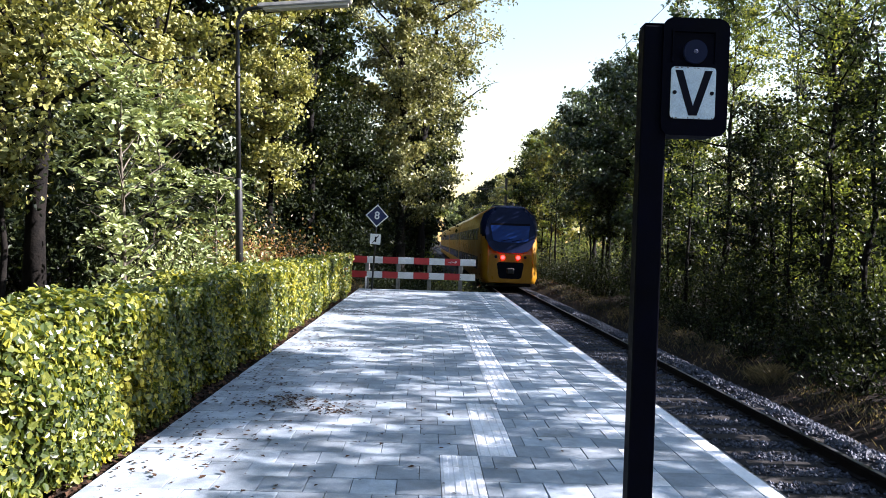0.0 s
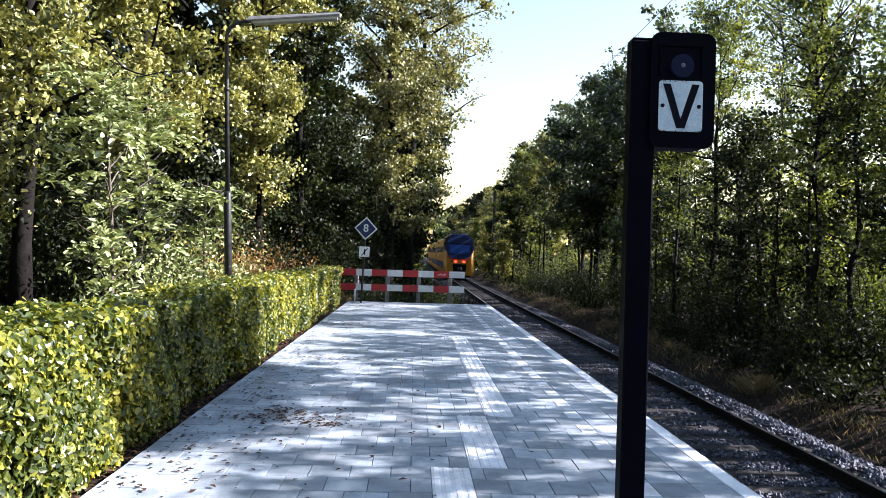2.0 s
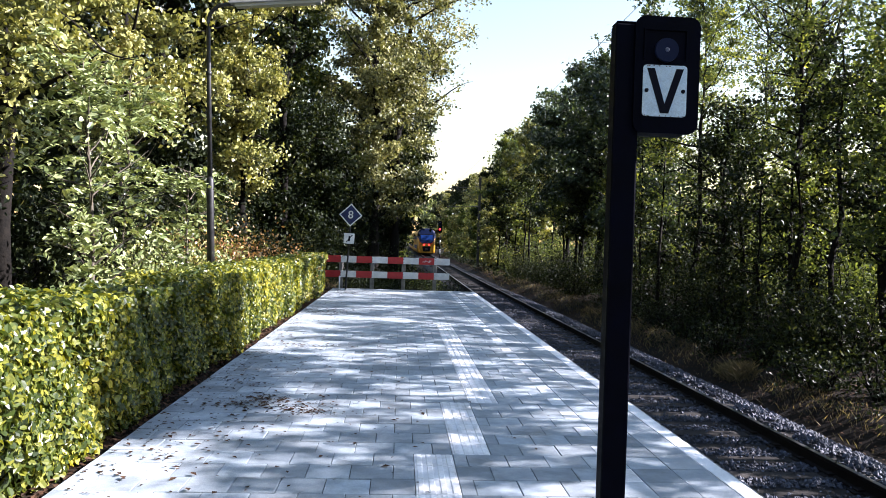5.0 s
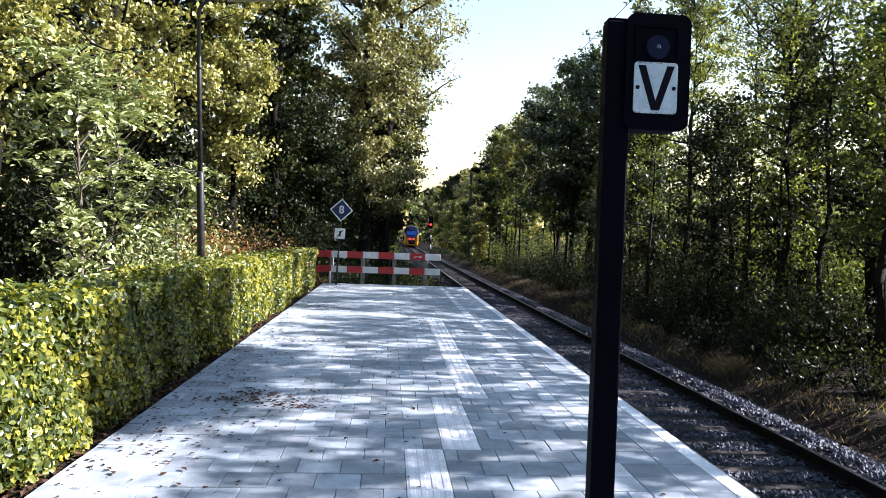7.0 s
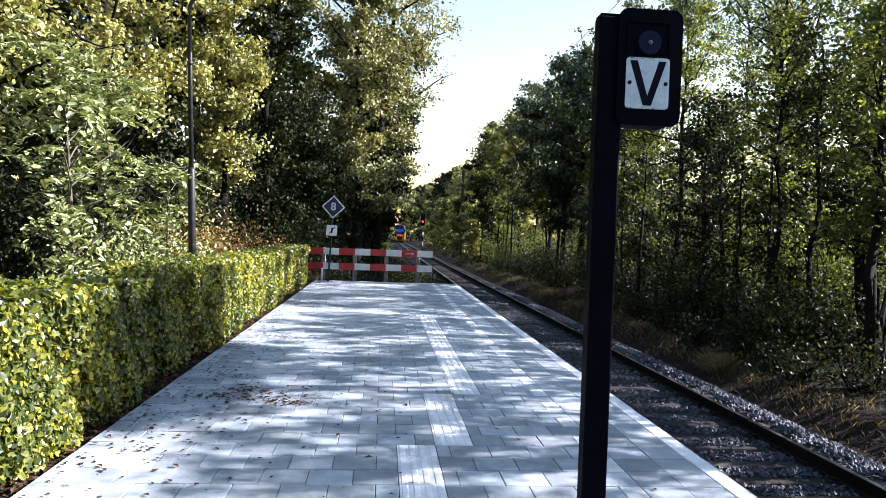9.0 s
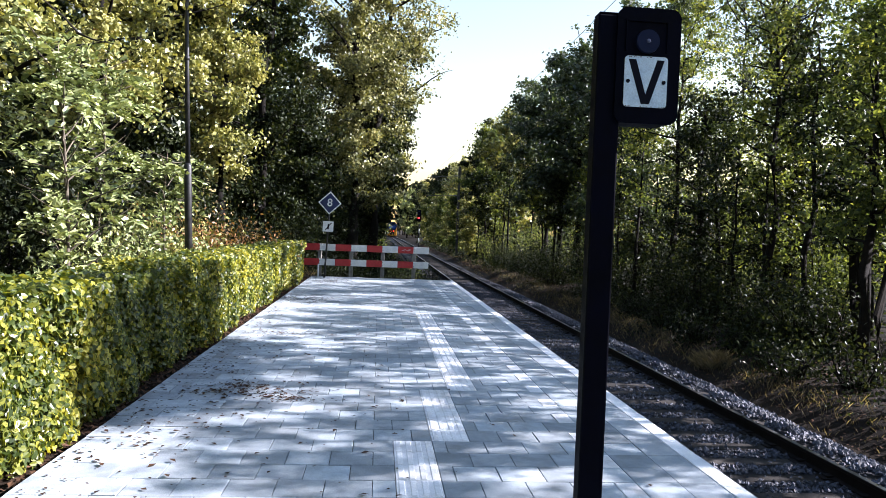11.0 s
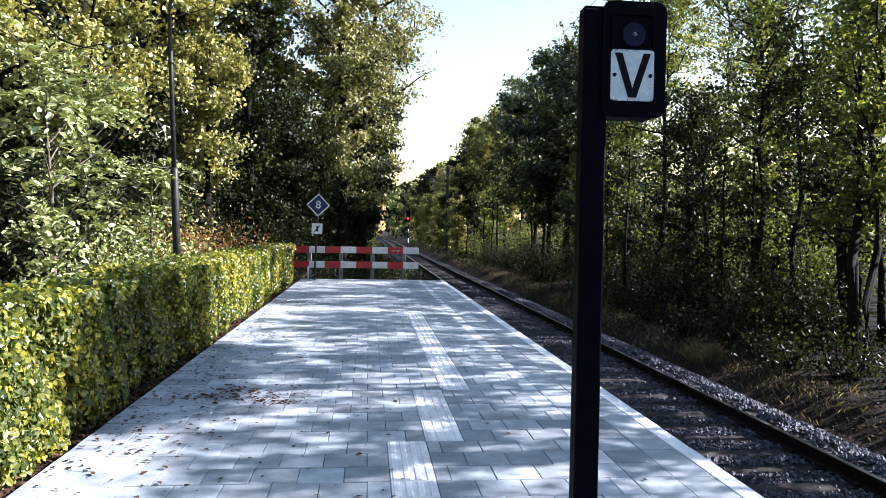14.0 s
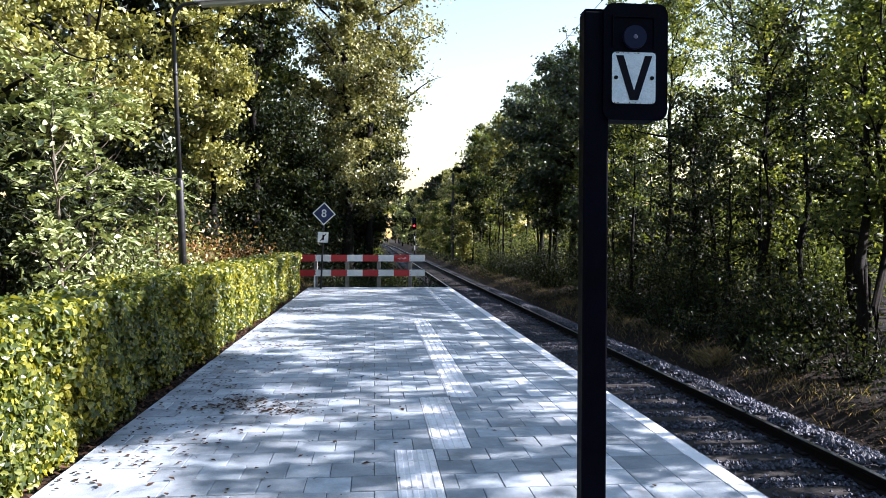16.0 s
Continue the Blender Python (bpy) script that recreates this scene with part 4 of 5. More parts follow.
def bush(x, y, h, radius, n, size, mat, label, seed, squash=(1.0, 1.0), spread=0.3, slim=0.55, bark="bark"):
    """Many stems from the ground with leaves along them."""
    s = empty("bush", pose(x, y, ground_z(x, y) - 0.05))
    tagged(s, label, "bush")
    r = random.Random(seed)
    rng = np.random.default_rng(seed)
    bm = bmesh.new()
    tips = []
    for k in range(14):
        a = r.uniform(0, 6.28)
        o = Vector((math.cos(a) * radius * 0.4 * squash[0] * r.random(), math.sin(a) * radius * 0.4 * squash[1] * r.random(), 0))
        way = Vector((math.cos(a) * squash[0] * 0.6, math.sin(a) * squash[1] * 0.6, r.uniform(0.7, 1.7)))
        pts = branch_path(r, o, way, h * r.uniform(0.65, 1.08), 0.2, 6)
        tube(bm, pts, [0.03, 0.026, 0.022, 0.017, 0.012, 0.008, 0.004], 4, False)
        tips += pts[1:]
        for j in range(4):
            tw = branch_path(r, pts[r.randrange(1, 6)], Vector((r.uniform(-1, 1) * squash[0], r.uniform(-1, 1) * squash[1], r.uniform(-0.2, 0.7))), radius * r.uniform(0.3, 0.7), 0.3, 3)
            tube(bm, tw, [0.009, 0.007, 0.005, 0.002], 3, False)
            tips += tw[1:]
    tagged(part("stem_mass", bm, bark, s, ""), kind="stuff")
    tips = np.array([tuple(t) for t in tips])
    pick = rng.integers(0, len(tips), n)
    c = tips[pick] + rng.normal(size=(n, 3)) * spread
    c[:, 2] = np.maximum(c[:, 2], 0.05 + rng.random(n) * 0.2)
    v, f_ = leaves(rng, c, size, np.array([[0.3, 0, 0.8]]), 0.3, 0.25, slim)
    raw_mesh("foliage", v, f_, mat, s, "")
    return s


OAK = "tall oak with green and yellowing leaves"
DARK = "tall dense dark green woodland tree"
BIRCH = "slender open-crowned tree with pale green leaves"
# left wood
left_oak = tree(-6.45, 7.3, 13.0, 0.29, 2.9, 24000, 0.095, "leaf_oak", "oak with a dark trunk and sunlit yellow-green leaves", 1, "bark", 0.17, limbs=26, group="left wood", tufts=7, slim=0.72, fine=True, spread=0.26, low=0.8)
part("dead_branch", tube(tube(bmesh.new(), [(-0.3, -0.5, 5.15), (0.15, -0.55, 4.98), (0.6, -0.5, 4.9), (1.15, -0.45, 4.62)], [0.028, 0.022, 0.016, 0.006], 6), [(0.3, -0.54, 4.95), (0.5, -0.62, 5.12), (0.62, -0.66, 5.3)], [0.014, 0.01, 0.004], 5), "bark_pale", left_oak, "bare pale dead branch")
tree(-7.2, 14.0, 14.5, 0.26, 3.0, 30000, 0.13, "leaf_oak", OAK, 2, trunk=0.2, group="left wood", limbs=26, spread=0.26)
tree(-4.9, 17.8, 15.5, 0.2, 2.1, 34000, 0.125, "leaf_oak", OAK, 3, trunk=0.18, group="left wood", limbs=34, spread=0.24)
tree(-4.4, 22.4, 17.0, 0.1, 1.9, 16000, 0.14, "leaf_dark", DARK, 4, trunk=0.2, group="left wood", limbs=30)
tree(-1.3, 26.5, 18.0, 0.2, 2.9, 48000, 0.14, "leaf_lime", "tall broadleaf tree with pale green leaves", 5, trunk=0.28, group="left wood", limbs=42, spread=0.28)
# this small dark tree stands in for the tall tree's shaded lower crown
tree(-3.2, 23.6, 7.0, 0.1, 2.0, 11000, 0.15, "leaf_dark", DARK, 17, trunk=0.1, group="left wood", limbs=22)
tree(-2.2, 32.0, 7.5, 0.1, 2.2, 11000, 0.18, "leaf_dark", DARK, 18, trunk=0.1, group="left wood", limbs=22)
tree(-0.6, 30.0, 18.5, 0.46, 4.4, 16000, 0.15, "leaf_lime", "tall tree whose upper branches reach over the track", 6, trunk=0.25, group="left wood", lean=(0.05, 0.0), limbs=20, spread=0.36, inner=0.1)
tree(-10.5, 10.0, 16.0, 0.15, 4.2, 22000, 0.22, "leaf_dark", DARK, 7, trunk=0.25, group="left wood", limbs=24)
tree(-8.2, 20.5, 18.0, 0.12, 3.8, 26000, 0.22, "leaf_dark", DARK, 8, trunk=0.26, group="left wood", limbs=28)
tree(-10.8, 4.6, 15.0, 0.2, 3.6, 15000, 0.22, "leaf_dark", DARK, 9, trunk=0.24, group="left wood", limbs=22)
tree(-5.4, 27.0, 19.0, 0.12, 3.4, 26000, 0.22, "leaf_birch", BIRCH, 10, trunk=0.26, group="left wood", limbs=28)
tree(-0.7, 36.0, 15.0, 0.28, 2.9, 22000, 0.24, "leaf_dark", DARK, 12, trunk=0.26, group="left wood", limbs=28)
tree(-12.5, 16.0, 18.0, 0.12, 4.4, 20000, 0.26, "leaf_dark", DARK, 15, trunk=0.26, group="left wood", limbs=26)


def robinia(x, y, h, radius, fronds, seed):
    """A young tree with feathered leaves: leaflets in pairs along arching stalks."""
    s = empty("young_tree", pose(x, y, ground_z(x, y) - 0.05))
    tagged(s, "young robinia with feathery light green leaves", "tree", "left wood")
    r = random.Random(seed)
    rng = np.random.default_rng(seed)
    bm = bmesh.new()
    tips = []
    spine = branch_path(r, (0, 0, 0), (0.02, 0, 1), h * 0.95, 0.05, 8)
    tube(bm, spine, [0.045 * (1 - 0.11 * k) for k in range(9)], 7)
    for k in range(26):
        f = 0.2 + 0.78 * k / 26
        q = f * 8
        st = spine[int(q)].lerp(spine[min(int(q) + 1, 8)], q - int(q))
        a = k * 2.4 + r.uniform(-0.5, 0.5)
        br = branch_path(r, st, (math.cos(a), math.sin(a), r.uniform(0.2, 0.9)), radius * r.uniform(0.5, 1.1) * (1.15 - 0.6 * f), 0.2, 5)
        tube(bm, br, [0.016, 0.013, 0.01, 0.008, 0.005, 0.002], 4, False)
        tips += br[1:]
    part("trunk", bm, "bark_pale", s, "slim pale trunk")
    tips = np.array([tuple(t) for t in tips])
    st = tips[rng.integers(0, len(tips), fronds // 3)].repeat(3, 0)
    fronds = len(st)
    st = st + rng.normal(size=(fronds, 3)) * 0.05
    way = rng.normal(size=(fronds, 3))
    way[:, 2] = way[:, 2] * 0.3 + 0.15
    way = unit(way)
    length = rng.uniform(0.42, 0.75, fronds)
    side = unit(np.cross(way, np.array([[0, 0, 1.0]])))
    cs, nor = [], []
    for j in range(8):
        u = (j + 1) / 8
        p = st + way * (length * u)[:, None]
        p[:, 2] -= 0.45 * length * u * u
        for sgn in ((-1, 1) if j < 7 else (0,)):
            cs.append(p + side * sgn * 0.065)
            nor.append(np.cross(side, way) + rng.normal(size=(fronds, 3)) * 0.25)
    c, nor = np.concatenate(cs), unit(np.concatenate(nor))
    v, f_ = leaves(rng, c, 0.13, nor, 0.65, 0.12, 0.5, True)
    raw_mesh("crown", v, f_, "leaf_robinia", s, "feathery light green leaves")


robinia(-4.6, 6.2, 4.4, 1.5, 135, 13)
robinia(-5.3, 9.2, 5.0, 1.7, 150, 14)
robinia(-4.2, 9.6, 3.2, 1.0, 90, 16)
tree(-6.45, 6.3, 5.2, 0.42, 1.2, 3600, 0.1, "leaf_oak", "young oak with bright yellow-green leaves", 20, trunk=0.06, group="left wood", limbs=16, spread=0.2, slim=0.72, fine=True)
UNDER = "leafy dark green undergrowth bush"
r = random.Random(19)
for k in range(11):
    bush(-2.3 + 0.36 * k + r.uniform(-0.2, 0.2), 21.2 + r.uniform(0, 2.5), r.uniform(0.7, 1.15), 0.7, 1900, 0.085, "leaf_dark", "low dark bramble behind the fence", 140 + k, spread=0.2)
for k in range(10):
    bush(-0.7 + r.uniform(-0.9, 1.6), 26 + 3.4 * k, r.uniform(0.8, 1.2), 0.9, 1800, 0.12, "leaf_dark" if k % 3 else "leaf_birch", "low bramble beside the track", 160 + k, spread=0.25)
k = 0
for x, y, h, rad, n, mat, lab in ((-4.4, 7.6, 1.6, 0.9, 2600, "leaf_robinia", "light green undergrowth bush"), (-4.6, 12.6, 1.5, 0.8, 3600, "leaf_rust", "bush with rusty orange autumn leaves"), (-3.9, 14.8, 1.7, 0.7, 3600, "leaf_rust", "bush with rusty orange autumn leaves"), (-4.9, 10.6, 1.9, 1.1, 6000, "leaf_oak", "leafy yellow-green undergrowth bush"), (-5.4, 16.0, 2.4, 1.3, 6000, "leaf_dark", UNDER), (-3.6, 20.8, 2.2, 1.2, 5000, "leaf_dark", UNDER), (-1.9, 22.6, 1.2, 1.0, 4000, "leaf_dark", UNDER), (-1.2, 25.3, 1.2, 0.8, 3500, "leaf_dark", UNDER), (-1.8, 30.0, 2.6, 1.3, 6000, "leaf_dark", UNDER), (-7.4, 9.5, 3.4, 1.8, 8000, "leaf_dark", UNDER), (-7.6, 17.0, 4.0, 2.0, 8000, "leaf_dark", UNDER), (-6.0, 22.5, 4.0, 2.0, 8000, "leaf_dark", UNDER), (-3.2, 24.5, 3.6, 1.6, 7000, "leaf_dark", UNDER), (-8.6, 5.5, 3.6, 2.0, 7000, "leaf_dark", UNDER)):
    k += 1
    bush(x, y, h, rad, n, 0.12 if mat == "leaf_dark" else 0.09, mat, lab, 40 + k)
# right wood
tree(9.5, 30.5, 12.6, 0.24, 2.9, 25000, 0.19, "leaf_alder", "tall dense blue-green alder beside the track", 61, trunk=0.2, group="right wood", limbs=34)
tree(9.6, 38.0, 11.8, 0.3, 2.9, 18000, 0.2, "leaf_alder", "tall dense blue-green alder beside the track", 62, trunk=0.2, group="right wood", limbs=28)
tree(10.4, 24.5, 12.4, 0.08, 2.7, 20000, 0.18, "leaf_alder", "tall dense blue-green alder beside the track", 63, trunk=0.18, group="right wood", limbs=28)
for k, (x, y, h, base, rad, n) in enumerate(((9.5, 18.8, 11.8, 0.4, 2.2, 11000), (9.6, 12.9, 11.0, 0.4, 1.9, 7600), (13.0, 21.5, 12.5, 0.4, 2.8, 10000), (11.4, 11.6, 9.6, 0.45, 1.7, 5600))):
    tree(x, y, h, base, rad, n, 0.095, "leaf_birch", BIRCH, 164 + k, trunk=0.11, group="right wood", limbs=22, spread=0.2, low=0.85)
tree(8.7, 55.0, 11.6, 0.2, 2.2, 11000, 0.22, "leaf_birch", BIRCH, 193, trunk=0.16, group="right wood", limbs=26)
tree(10.6, 11.0, 6.6, 0.3, 1.4, 3600, 0.12, "leaf_dark", "broad dense dark tree in the trackside wood", 194, trunk=0.12, group="right wood", limbs=28, spread=0.26, inner=0.15)
tree(9.4, 16.6, 7.2, 0.12, 1.5, 5000, 0.13, "leaf_dark", "broad dense dark tree in the trackside wood", 195, trunk=0.13, group="right wood", limbs=28, spread=0.26, inner=0.15)
# two trees added in gaps to shade the train and the left crowns
tree(9.6, 34.4, 11.6, 0.2, 2.2, 9000, 0.19, "leaf_alder", "tall dense blue-green alder beside the track", 196, trunk=0.16, group="right wood", limbs=26)
tree(10.3, 27.6, 12.6, 0.25, 2.2, 9000, 0.17, "leaf_alder", "tall dense blue-green alder beside the track", 197, trunk=0.16, group="right wood", limbs=26)
# added, out of view: a row that breaks the sun into streaks on the platform
r = random.Random(47)
for k in range(17):
    tree(9.9 + r.uniform(-0.7, 0.7), -8.0 + 1.08 * k, 8.05 + r.uniform(-0.2, 0.2), 0.34, 1.3, 4600, 0.11, "leaf_birch", BIRCH, 500 + k, trunk=0.09, group="right wood", limbs=20, spread=0.15, low=0.85, tufts=6)
# added, out of view: high dense tops that shade the hedge's middle stretch
for k in range(4):
    tree(10.7, 2.1 + 1.05 * k, 9.9, 0.84, 1.1, 6000, 0.12, "leaf_dark", "tall slim tree with a dense dark top", 520 + k, trunk=0.1, group="right wood", limbs=18, spread=0.24, low=0.98, tufts=6)
tree(11.3, 15.6, 11.5, 0.45, 4.2, 2600, 0.12, "leaf_birch", "open tree with many bare dark branches and few leaves", 191, trunk=0.14, group="right wood", limbs=26, spread=0.22, inner=0.0, tufts=7, low=0.9, rise=4.0)
tree(10.9, 14.2, 9.0, 0.16, 1.9, 7500, 0.13, "leaf_dark", "broad dense dark tree in the trackside wood", 192, trunk=0.16, group="right wood", limbs=34, spread=0.3, inner=0.3)
r = random.Random(91)
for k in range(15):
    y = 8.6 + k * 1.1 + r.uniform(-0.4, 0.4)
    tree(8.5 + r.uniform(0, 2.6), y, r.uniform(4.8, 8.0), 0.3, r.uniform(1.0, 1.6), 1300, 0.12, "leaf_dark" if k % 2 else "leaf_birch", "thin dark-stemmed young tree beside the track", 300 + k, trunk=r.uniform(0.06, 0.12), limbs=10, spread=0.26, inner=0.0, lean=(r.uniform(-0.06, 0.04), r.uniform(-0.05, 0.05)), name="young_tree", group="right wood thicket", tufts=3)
t_far = [tree(9.8, 48.0, 11.5, 0.22, 3.0, 13000, 0.27, "leaf_oak", OAK, 71, trunk=0.2, group="right wood", limbs=26), tree(10.0, 58.0, 12.5, 0.05, 3.2, 13000, 0.28, "leaf_dark", DARK, 72, trunk=0.2, group="right wood", limbs=26), tree(-0.9, 52.0, 15.0, 0.22, 3.4, 13000, 0.29, "leaf_oak", OAK, 73, trunk=0.22, group="left wood", limbs=26)]
r = random.Random(77)
for y in range(70, 300, 15):
    copy_thing(t_far[r.randrange(2)], Matrix.Translation((track_x(y) + 6.2 + r.uniform(0, 1.4), y + r.uniform(-2, 2), -0.9)) @ pose(0, 0, 0, 0, 0, r.uniform(0, 360)) @ Matrix.Diagonal((1, 1, 1 + (y - 70) / 420, 1)))
    copy_thing(t_far[2], Matrix.Translation((track_x(y) - 7.0 - r.uniform(0, 1.2), y + r.uniform(-2, 2), -0.9)) @ pose(0, 0, 0, 0, 0, r.uniform(0, 360)) @ Matrix.Diagonal((1, 1, 1 + (y - 70) / 420, 1)))
for x, y in ((-1.8, 44), (-1.7, 61)):
    copy_thing(t_far[2], Matrix.Translation((x, y, -0.9)) @ pose(0, 0, 0, 0, 0, y * 7))
# dark trees close along the left side of the track
for k, (x, y, h, rad, n) in enumerate(((-1.1, 31.5, 10.5, 1.8, 15000), (-1.0, 38.0, 10.0, 1.8, 14000), (-0.95, 45.0, 10.0, 1.9, 12000), (-0.95, 53.0, 10.5, 1.9, 11000), (-0.95, 62.0, 11.0, 2.0, 10000), (-1.0, 73.0, 11.5, 2.0, 9000), (-1.25, 86.0, 12.0, 2.1, 8000), (-1.75, 102.0, 12.5, 2.3, 8000), (-2.2, 122.0, 13.0, 2.4, 7000), (-2.6, 146.0, 13.5, 2.5, 7000))):
    tree(x, y, h, 0.05, rad, n, 0.17 + y * 0.0012, "leaf_dark" if k % 3 != 2 else "leaf_birch", DARK if k % 3 != 2 else "slender tree with yellow-green leaves beside the track", 400 + k, trunk=0.1, group="left wood", limbs=24)
for k, (x, y, h, base) in enumerate(((-0.5, 34.5, 14.0, 0.36), (-0.3, 42.5, 14.0, 0.36), (-0.1, 55.0, 14.5, 0.38))):
    tree(x, y, h, base, 2.2, 13000, 0.21, "leaf_dark", "tall dark tree with a crown hanging beside the track", 410 + k, trunk=0.14, group="left wood", limbs=26, low=0.95)
# sunlit saplings along the right verge
for k, (x, y, h, rad) in enumerate(((8.3, 62.5, 6.0, 1.2), (7.9, 71.0, 6.5, 1.2), (8.1, 79.0, 7.0, 1.3), (8.0, 89.0, 7.5, 1.4), (8.1, 101.0, 8.0, 1.5), (8.2, 116.0, 8.5, 1.6), (8.3, 134.0, 9.0, 1.7))):
    tree(x, y, h, 0.06, rad, 5500, 0.15 + y * 0.0012, "leaf_birch" if k % 2 else "leaf_oak", "sapling with sunlit yellow-green leaves beside the track", 420 + k, trunk=0.07, group="right verge saplings", limbs=20)
# pale trees straight ahead where the track bends away; haze put into the leaf colour
for k, (x, y, h) in enumerate(((7.5, 196.0, 14.0), (11.5, 204.0, 16.0), (15.0, 199.0, 17.0))):
    tree(x, y, h, 0.05, 3.6, 9000, 0.5, "leaf_robinia", "distant pale green tree beyond the bend of the track", 440 + k, trunk=0.2, limbs=24)
# thin trunks of the wood beside the right verge
r = random.Random(19)
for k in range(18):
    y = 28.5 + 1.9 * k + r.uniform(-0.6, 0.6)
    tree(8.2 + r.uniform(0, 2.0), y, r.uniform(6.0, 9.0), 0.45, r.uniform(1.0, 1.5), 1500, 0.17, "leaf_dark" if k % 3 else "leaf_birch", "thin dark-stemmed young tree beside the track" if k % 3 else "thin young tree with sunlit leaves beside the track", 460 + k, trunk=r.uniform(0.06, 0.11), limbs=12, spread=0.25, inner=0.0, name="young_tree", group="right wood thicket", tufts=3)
# unseen trees added behind the viewer to hold back the open sky's light
for x, y, k in ((-7, -3, 2), (-8, -12, 1), (-6, -20, 2), (8.6, -16, 1), (8.5, -24, 0), (-3, -34, 2), (2, -38, 1), (7, -36, 0)):
    copy_thing(t_far[k], Matrix.Translation((x, y, -0.9)) @ pose(0, 0, 0, 0, 0, 31 * k + 11 * y))
SIDE = "dense dark green trackside bush"
r = random.Random(23)
for k in range(12):
    bush(7.45 + r.uniform(-0.1, 0.55), 6.4 + 1.45 * k + r.uniform(-0.5, 0.5), r.uniform(0.3, 0.9), 0.6, 700, 0.085, "leaf_dark", "low dark scrub along the railway verge", 210 + k, spread=0.2)
k = 0
for x, y, h, rad, n, mat in ((8.9, 10.0, 1.7, 1.0, 3200, "leaf_dark"), (9.2, 12.4, 1.7, 1.0, 2600, "leaf_dark"), (8.9, 14.9, 1.8, 0.9, 3000, "leaf_dark"), (11.4, 13.0, 3.0, 1.2, 2600, "leaf_birch"), (9.4, 17.6, 2.2, 1.1, 3200, "leaf_dark"), (8.6, 20.6, 2.0, 1.1, 3000, "leaf_dark"), (8.8, 25.0, 3.0, 1.4, 4000, "leaf_dark"), (11.0, 21.4, 4.6, 1.7, 4000, "leaf_dark"), (8.4, 34.0, 1.9, 1.2, 2600, "leaf_dark"), (8.2, 29.5, 2.0, 1.2, 3000, "leaf_dark"), (8.2, 38.2, 1.5, 1.1, 2400, "leaf_dark"), (8.8, 46.5, 1.6, 1.2, 2400, "leaf_dark"), (8.9, 52.0, 2.2, 1.3, 2600, "leaf_birch"), (9.2, 58.0, 1.6, 1.2, 2400, "leaf_dark"), (8.3, 42.0, 1.4, 1.0, 2200, "leaf_dark"), (13.4, 19.5, 5.4, 1.9, 4500, "leaf_birch"), (12.4, 26.0, 5.4, 2.0, 4500, "leaf_birch"), (12.4, 16.0, 5.0, 2.0, 4000, "leaf_birch"), (14.0, 24.0, 6.6, 2.2, 5000, "leaf_birch"), (11.8, 9.4, 2.8, 1.2, 2600, "leaf_birch"), (11.6, 14.0, 3.0, 1.3, 2800, "leaf_birch"), (12.2, 5.0, 2.8, 1.2, 2400, "leaf_birch"), (11.4, 18.6, 2.6, 1.2, 2600, "leaf_birch"), (10.4, 31.0, 3.4, 1.3, 3200, "leaf_birch"), (10.2, 38.5, 3.4, 1.3, 3200, "leaf_birch"), (9.8, 45.0, 3.6, 1.3, 3200, "leaf_birch")):
    k += 1
    bush(x, y, h, rad, n, 0.11, mat, SIDE if mat == "leaf_dark" else "light green trackside bush", 80 + k, (0.9, 1.1))


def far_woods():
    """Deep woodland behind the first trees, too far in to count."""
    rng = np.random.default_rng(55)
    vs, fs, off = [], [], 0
    # the last band is added unseen behind the viewer, to block low sky
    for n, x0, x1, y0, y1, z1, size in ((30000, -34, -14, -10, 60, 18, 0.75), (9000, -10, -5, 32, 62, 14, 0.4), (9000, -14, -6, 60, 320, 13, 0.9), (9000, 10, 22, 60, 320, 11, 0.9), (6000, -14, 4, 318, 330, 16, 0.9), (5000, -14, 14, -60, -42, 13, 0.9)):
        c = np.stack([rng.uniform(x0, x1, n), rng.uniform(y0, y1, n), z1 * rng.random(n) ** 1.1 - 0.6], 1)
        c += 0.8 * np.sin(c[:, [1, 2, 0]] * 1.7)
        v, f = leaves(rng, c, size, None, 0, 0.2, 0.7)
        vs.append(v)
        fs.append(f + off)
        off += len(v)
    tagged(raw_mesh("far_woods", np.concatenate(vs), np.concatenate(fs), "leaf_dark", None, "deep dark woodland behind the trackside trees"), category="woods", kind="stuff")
    vs, fs, off = [], [], 0
    for n, x0, x1, z1, size, clumps in ((22000, 13.5, 19, 5.5, 0.2, 420), (14000, 21, 34, 6.0, 0.45, 500)):
        mid = np.stack([rng.uniform(x0, x1, clumps), rng.uniform(-8, 62, clumps), z1 * rng.random(clumps) - 0.5], 1)
        c = mid[rng.integers(0, clumps, n)] + rng.normal(size=(n, 3)) * np.array([0.6, 0.6, 0.45])
        c[:, 2] = np.maximum(c[:, 2], -0.6)
        v, f = leaves(rng, c, size, None, 0, 0.2, 0.7)
        vs.append(v)
        fs.append(f + off)
        off += len(v)
    tagged(raw_mesh("sunlit_woods", np.concatenate(vs), np.concatenate(fs), "leaf_birch", None, "sunlit yellow-green woodland behind the trackside thicket"), category="woods", kind="stuff")


far_woods()

# ---- undergrowth, litter ----


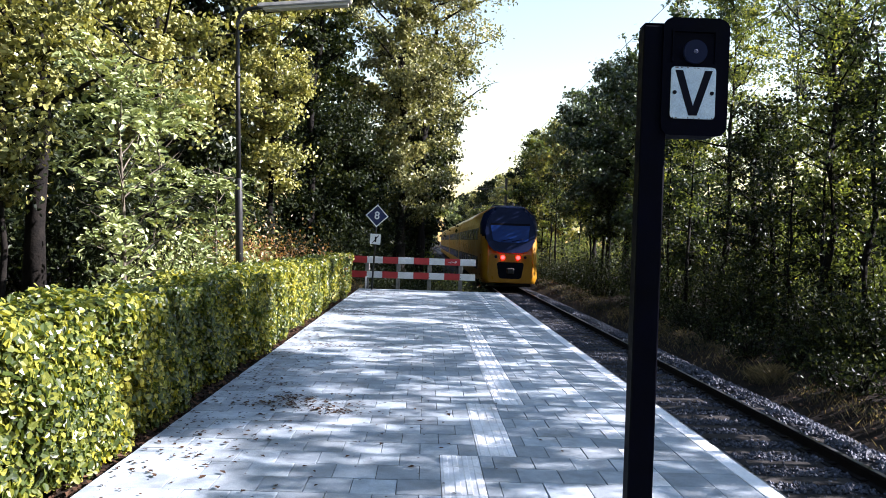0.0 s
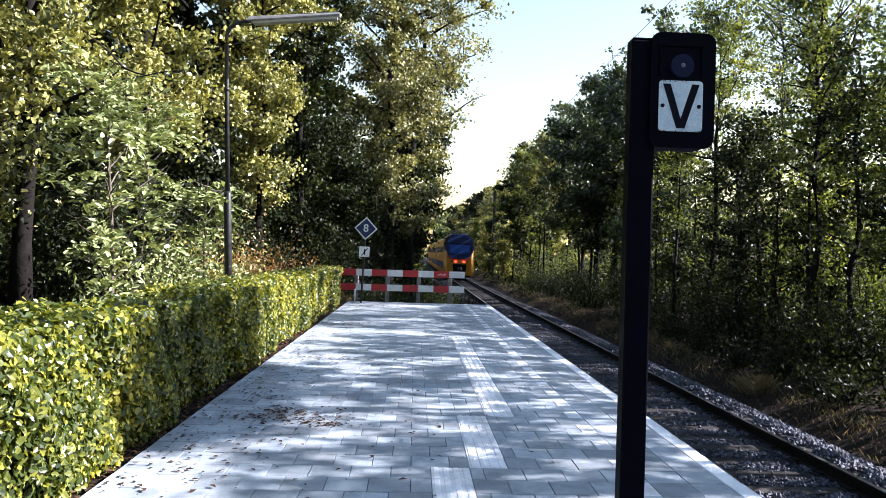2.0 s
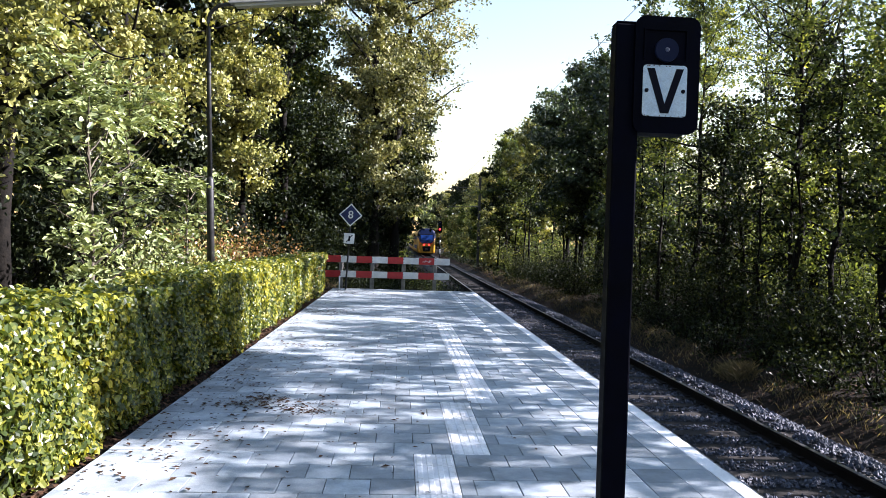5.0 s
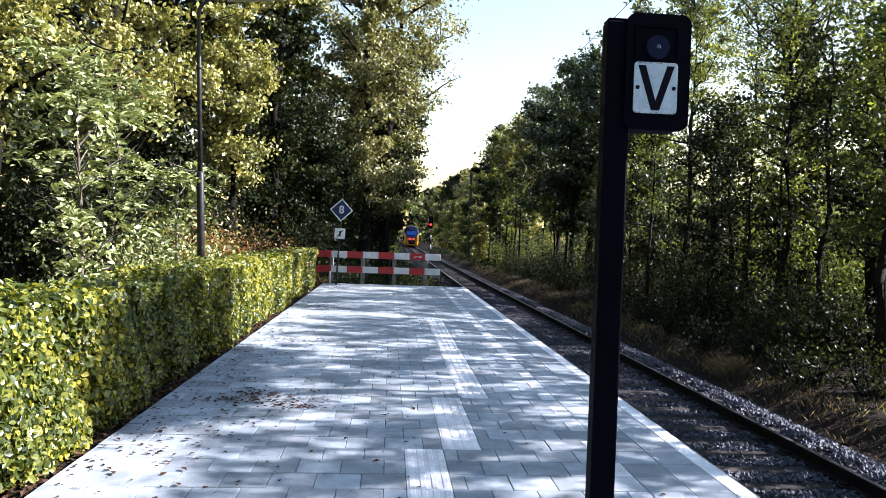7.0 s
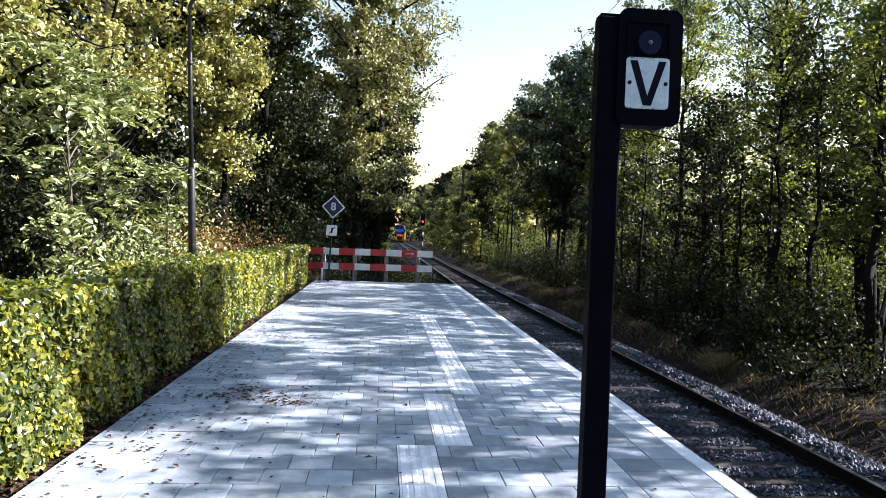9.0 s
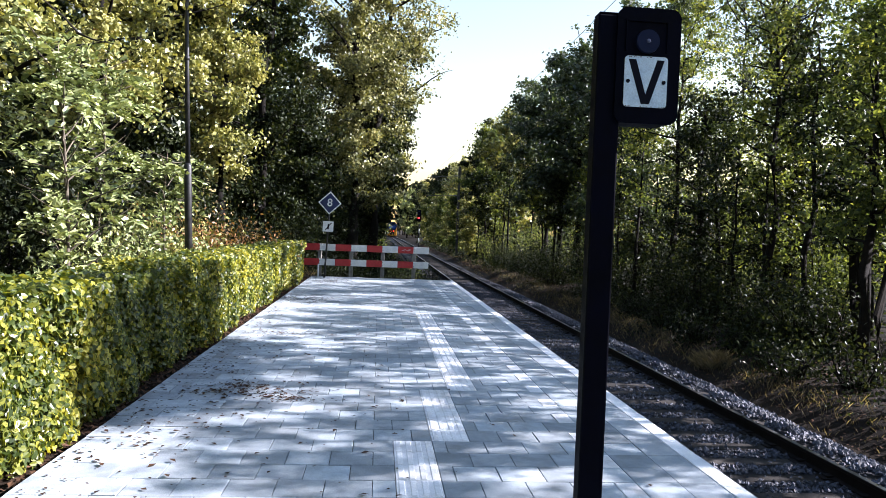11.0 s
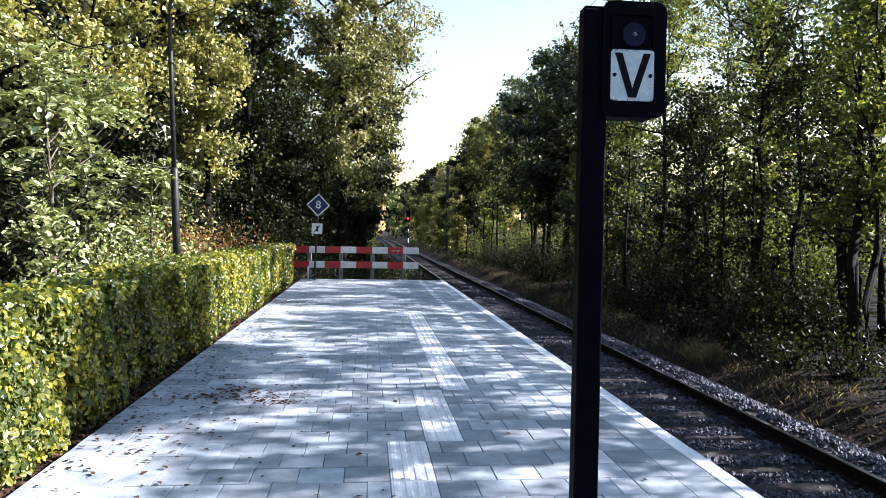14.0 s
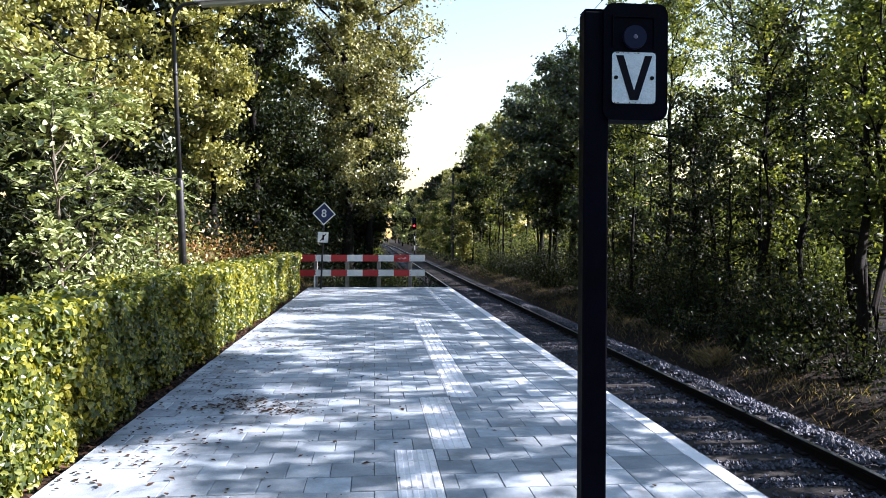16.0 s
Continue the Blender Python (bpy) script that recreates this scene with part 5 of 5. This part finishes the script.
def verge_grass():
    rng = np.random.default_rng(31)
    vs, fs, off = [], [], 0
    for n, cx, cy, sx, sy, hgt in ((2200, 7.05, 17, 0.25, 4.5, 0.11), (1600, 6.8, 18, 0.2, 6, 0.07), (3800, 6.8, 9.9, 0.1, 0.2, 0.15), (700, 6.9, 7.4, 0.25, 1.6, 0.09), (1000, 7.1, 24, 0.4, 8, 0.16), (2000, 7.3, 45, 0.5, 14, 0.15), (700, -2.0, 20.6, 1.4, 0.5, 0.3)):
        x, y = rng.normal(cx, sx, n), rng.normal(cy, sy, n)
        z = np.array([surface_z(a, b) for a, b in zip(x, y)])
        a = rng.uniform(0, 6.28, n)
        hh = hgt * rng.uniform(0.5, 1.5, n)
        lean = rng.normal(0, 0.6, (n, 2)) * hh[:, None]
        w = 0.002
        p0 = np.stack([x - w * np.cos(a), y - w * np.sin(a), z - 0.02], 1)
        p1 = np.stack([x + w * np.cos(a), y + w * np.sin(a), z - 0.02], 1)
        p2 = np.stack([x + lean[:, 0] * 0.5 + w * np.cos(a), y + lean[:, 1] * 0.5 + w * np.sin(a), z + hh * 0.56], 1)
        p3 = np.stack([x + lean[:, 0], y + lean[:, 1], z + hh], 1)
        i = np.arange(n)[:, None] * 4 + off
        vs.append(np.stack([p0, p1, p2, p3], 1).reshape(-1, 3))
        fs.append(np.concatenate([i + np.array([[0, 1, 2]]), i + np.array([[0, 2, 3]])], 1).reshape(-1, 3))
        off += 4 * n
    tagged(raw_mesh("verge_grass", np.concatenate(vs), np.concatenate(fs), "grass", None, "sparse dry grass along the ballast edge"), category="grass", kind="stuff")


def leaf_litter():
    rng = np.random.default_rng(32)
    sets = [rng.normal((-1.35, 2.45), (0.3, 0.16), (260, 2)), rng.normal((-1.5, 2.75), (0.16, 0.09), (120, 2)), rng.normal((-0.95, 2.2), (0.13, 0.09), (120, 2)), rng.normal((-1.5, 6.4), (0.35, 0.12), (90, 2)), rng.normal((-1.9, 3.6), (0.2, 0.25), (80, 2)), rng.normal((-1.7, 1.2), (0.2, 0.35), (50, 2)), rng.normal((-1.5, 5.0), (0.4, 0.5), (70, 2)), rng.normal((-1.75, 11.5), (0.4, 0.35), (320, 2)), rng.normal((-1.6, 17.2), (0.45, 0.6), (420, 2)),
            np.stack([LEFT + 0.05 + rng.exponential(0.3, 700), rng.uniform(-1, 19, 700)], 1), np.stack([rng.uniform(LEFT, 2.1, 170), rng.uniform(-1, 19, 170)], 1), np.stack([LEFT + 2.4 * rng.random(420) ** 1.6, rng.uniform(-1.5, 8, 420)], 1)]
    p = np.concatenate(sets)
    p = p[(p[:, 0] > LEFT) & (p[:, 0] < 2.25) & (p[:, 1] < 19.1)]
    c = np.stack([p[:, 0], p[:, 1], rng.uniform(0.006, 0.014, len(p))], 1)
    v, f = leaves(rng, c, rng.uniform(0.015, 0.06, len(p)), np.array([[0, 0, 1.0]]), 0.85, 0, 0.6)
    q = np.stack([rng.uniform(-2.75, LEFT, 5000), rng.uniform(-2, 18.5, 5000), np.zeros(5000)], 1)
    q[:, 2] = -0.045 + rng.uniform(0, 0.05, 5000)
    v2, f2 = leaves(rng, q, 0.06, np.array([[0, 0, 1.0]]), 0.7, 0, 0.6)
    w = np.stack([rng.uniform(6.2, 11.5, 26000), rng.uniform(-1, 40, 26000), np.zeros(26000)], 1)
    w = np.concatenate([w, np.stack([rng.uniform(6.6, 10.5, 14000), rng.uniform(40, 120, 14000), np.zeros(14000)], 1)])
    w[:, 2] = [surface_z(a, b) + 0.02 for a, b, _ in w]
    v3, f3 = leaves(rng, w, np.where(w[:, 1] < 40, 0.06, 0.12), np.array([[0, 0, 1.0]]), 0.7, 0, 0.6)
    tagged(raw_mesh("leaf_litter", np.concatenate([v, v2, v3]), np.concatenate([f, f2 + len(v), f3 + len(v) + len(v2)]), "litter", None, "scattered brown fallen leaves and twigs"), category="leaf litter", kind="stuff")


def ground_cover():
    rng = np.random.default_rng(36)
    n = 26000
    c = np.stack([6.45 + 4.5 * rng.random(n) ** 0.8, rng.uniform(-1, 42, n), np.zeros(n)], 1)
    patch = np.sin(c[:, 0] * 2.1 + 1) + np.sin(c[:, 1] * 1.3) + np.sin(c[:, 0] * 1.1 + c[:, 1] * 2.3)
    c = c[(patch + rng.normal(0, 0.7, n) > -0.5) & (c[:, 0] > 6.7)]
    m = 16000
    far = np.stack([6.9 + 3.5 * rng.random(m), rng.uniform(40, 135, m), np.zeros(m)], 1)
    far = far[np.sin(far[:, 0] * 2.3) + np.sin(far[:, 1] * 0.9) + rng.normal(0, 0.8, m) > -0.6]
    near = len(c)
    c = np.concatenate([c, far])
    c[:, 2] = [surface_z(a, b) + 0.02 for a, b, _ in c]
    c[:, 2] += np.where(np.arange(len(c)) < near, 0.16, 0.35) * rng.random(len(c)) ** 2
    v, f = leaves(rng, c, np.where(np.arange(len(c)) < near, 0.065, 0.17), np.array([[0, 0, 1.0]]), 0.4, 0.1, 0.6)
    tagged(raw_mesh("ground_cover", v, f, "leaf_dark", None, "low dark ivy and weeds along the verge"), category="undergrowth", kind="stuff")


verge_grass()
ground_cover()
leaf_litter()
pave()


def motions():
    rows = []
    for k in range(0, 33):
        t = k * 0.5
        y = 33.2 + 16.8 * t
        yaw = math.degrees(math.atan2(track_x(y) - track_x(y + 20), 20))
        rows.append((t, pose(track_x(y), y, RAIL_TOP, 0, 0, yaw)))
    walk(the_train, rows)


motions()
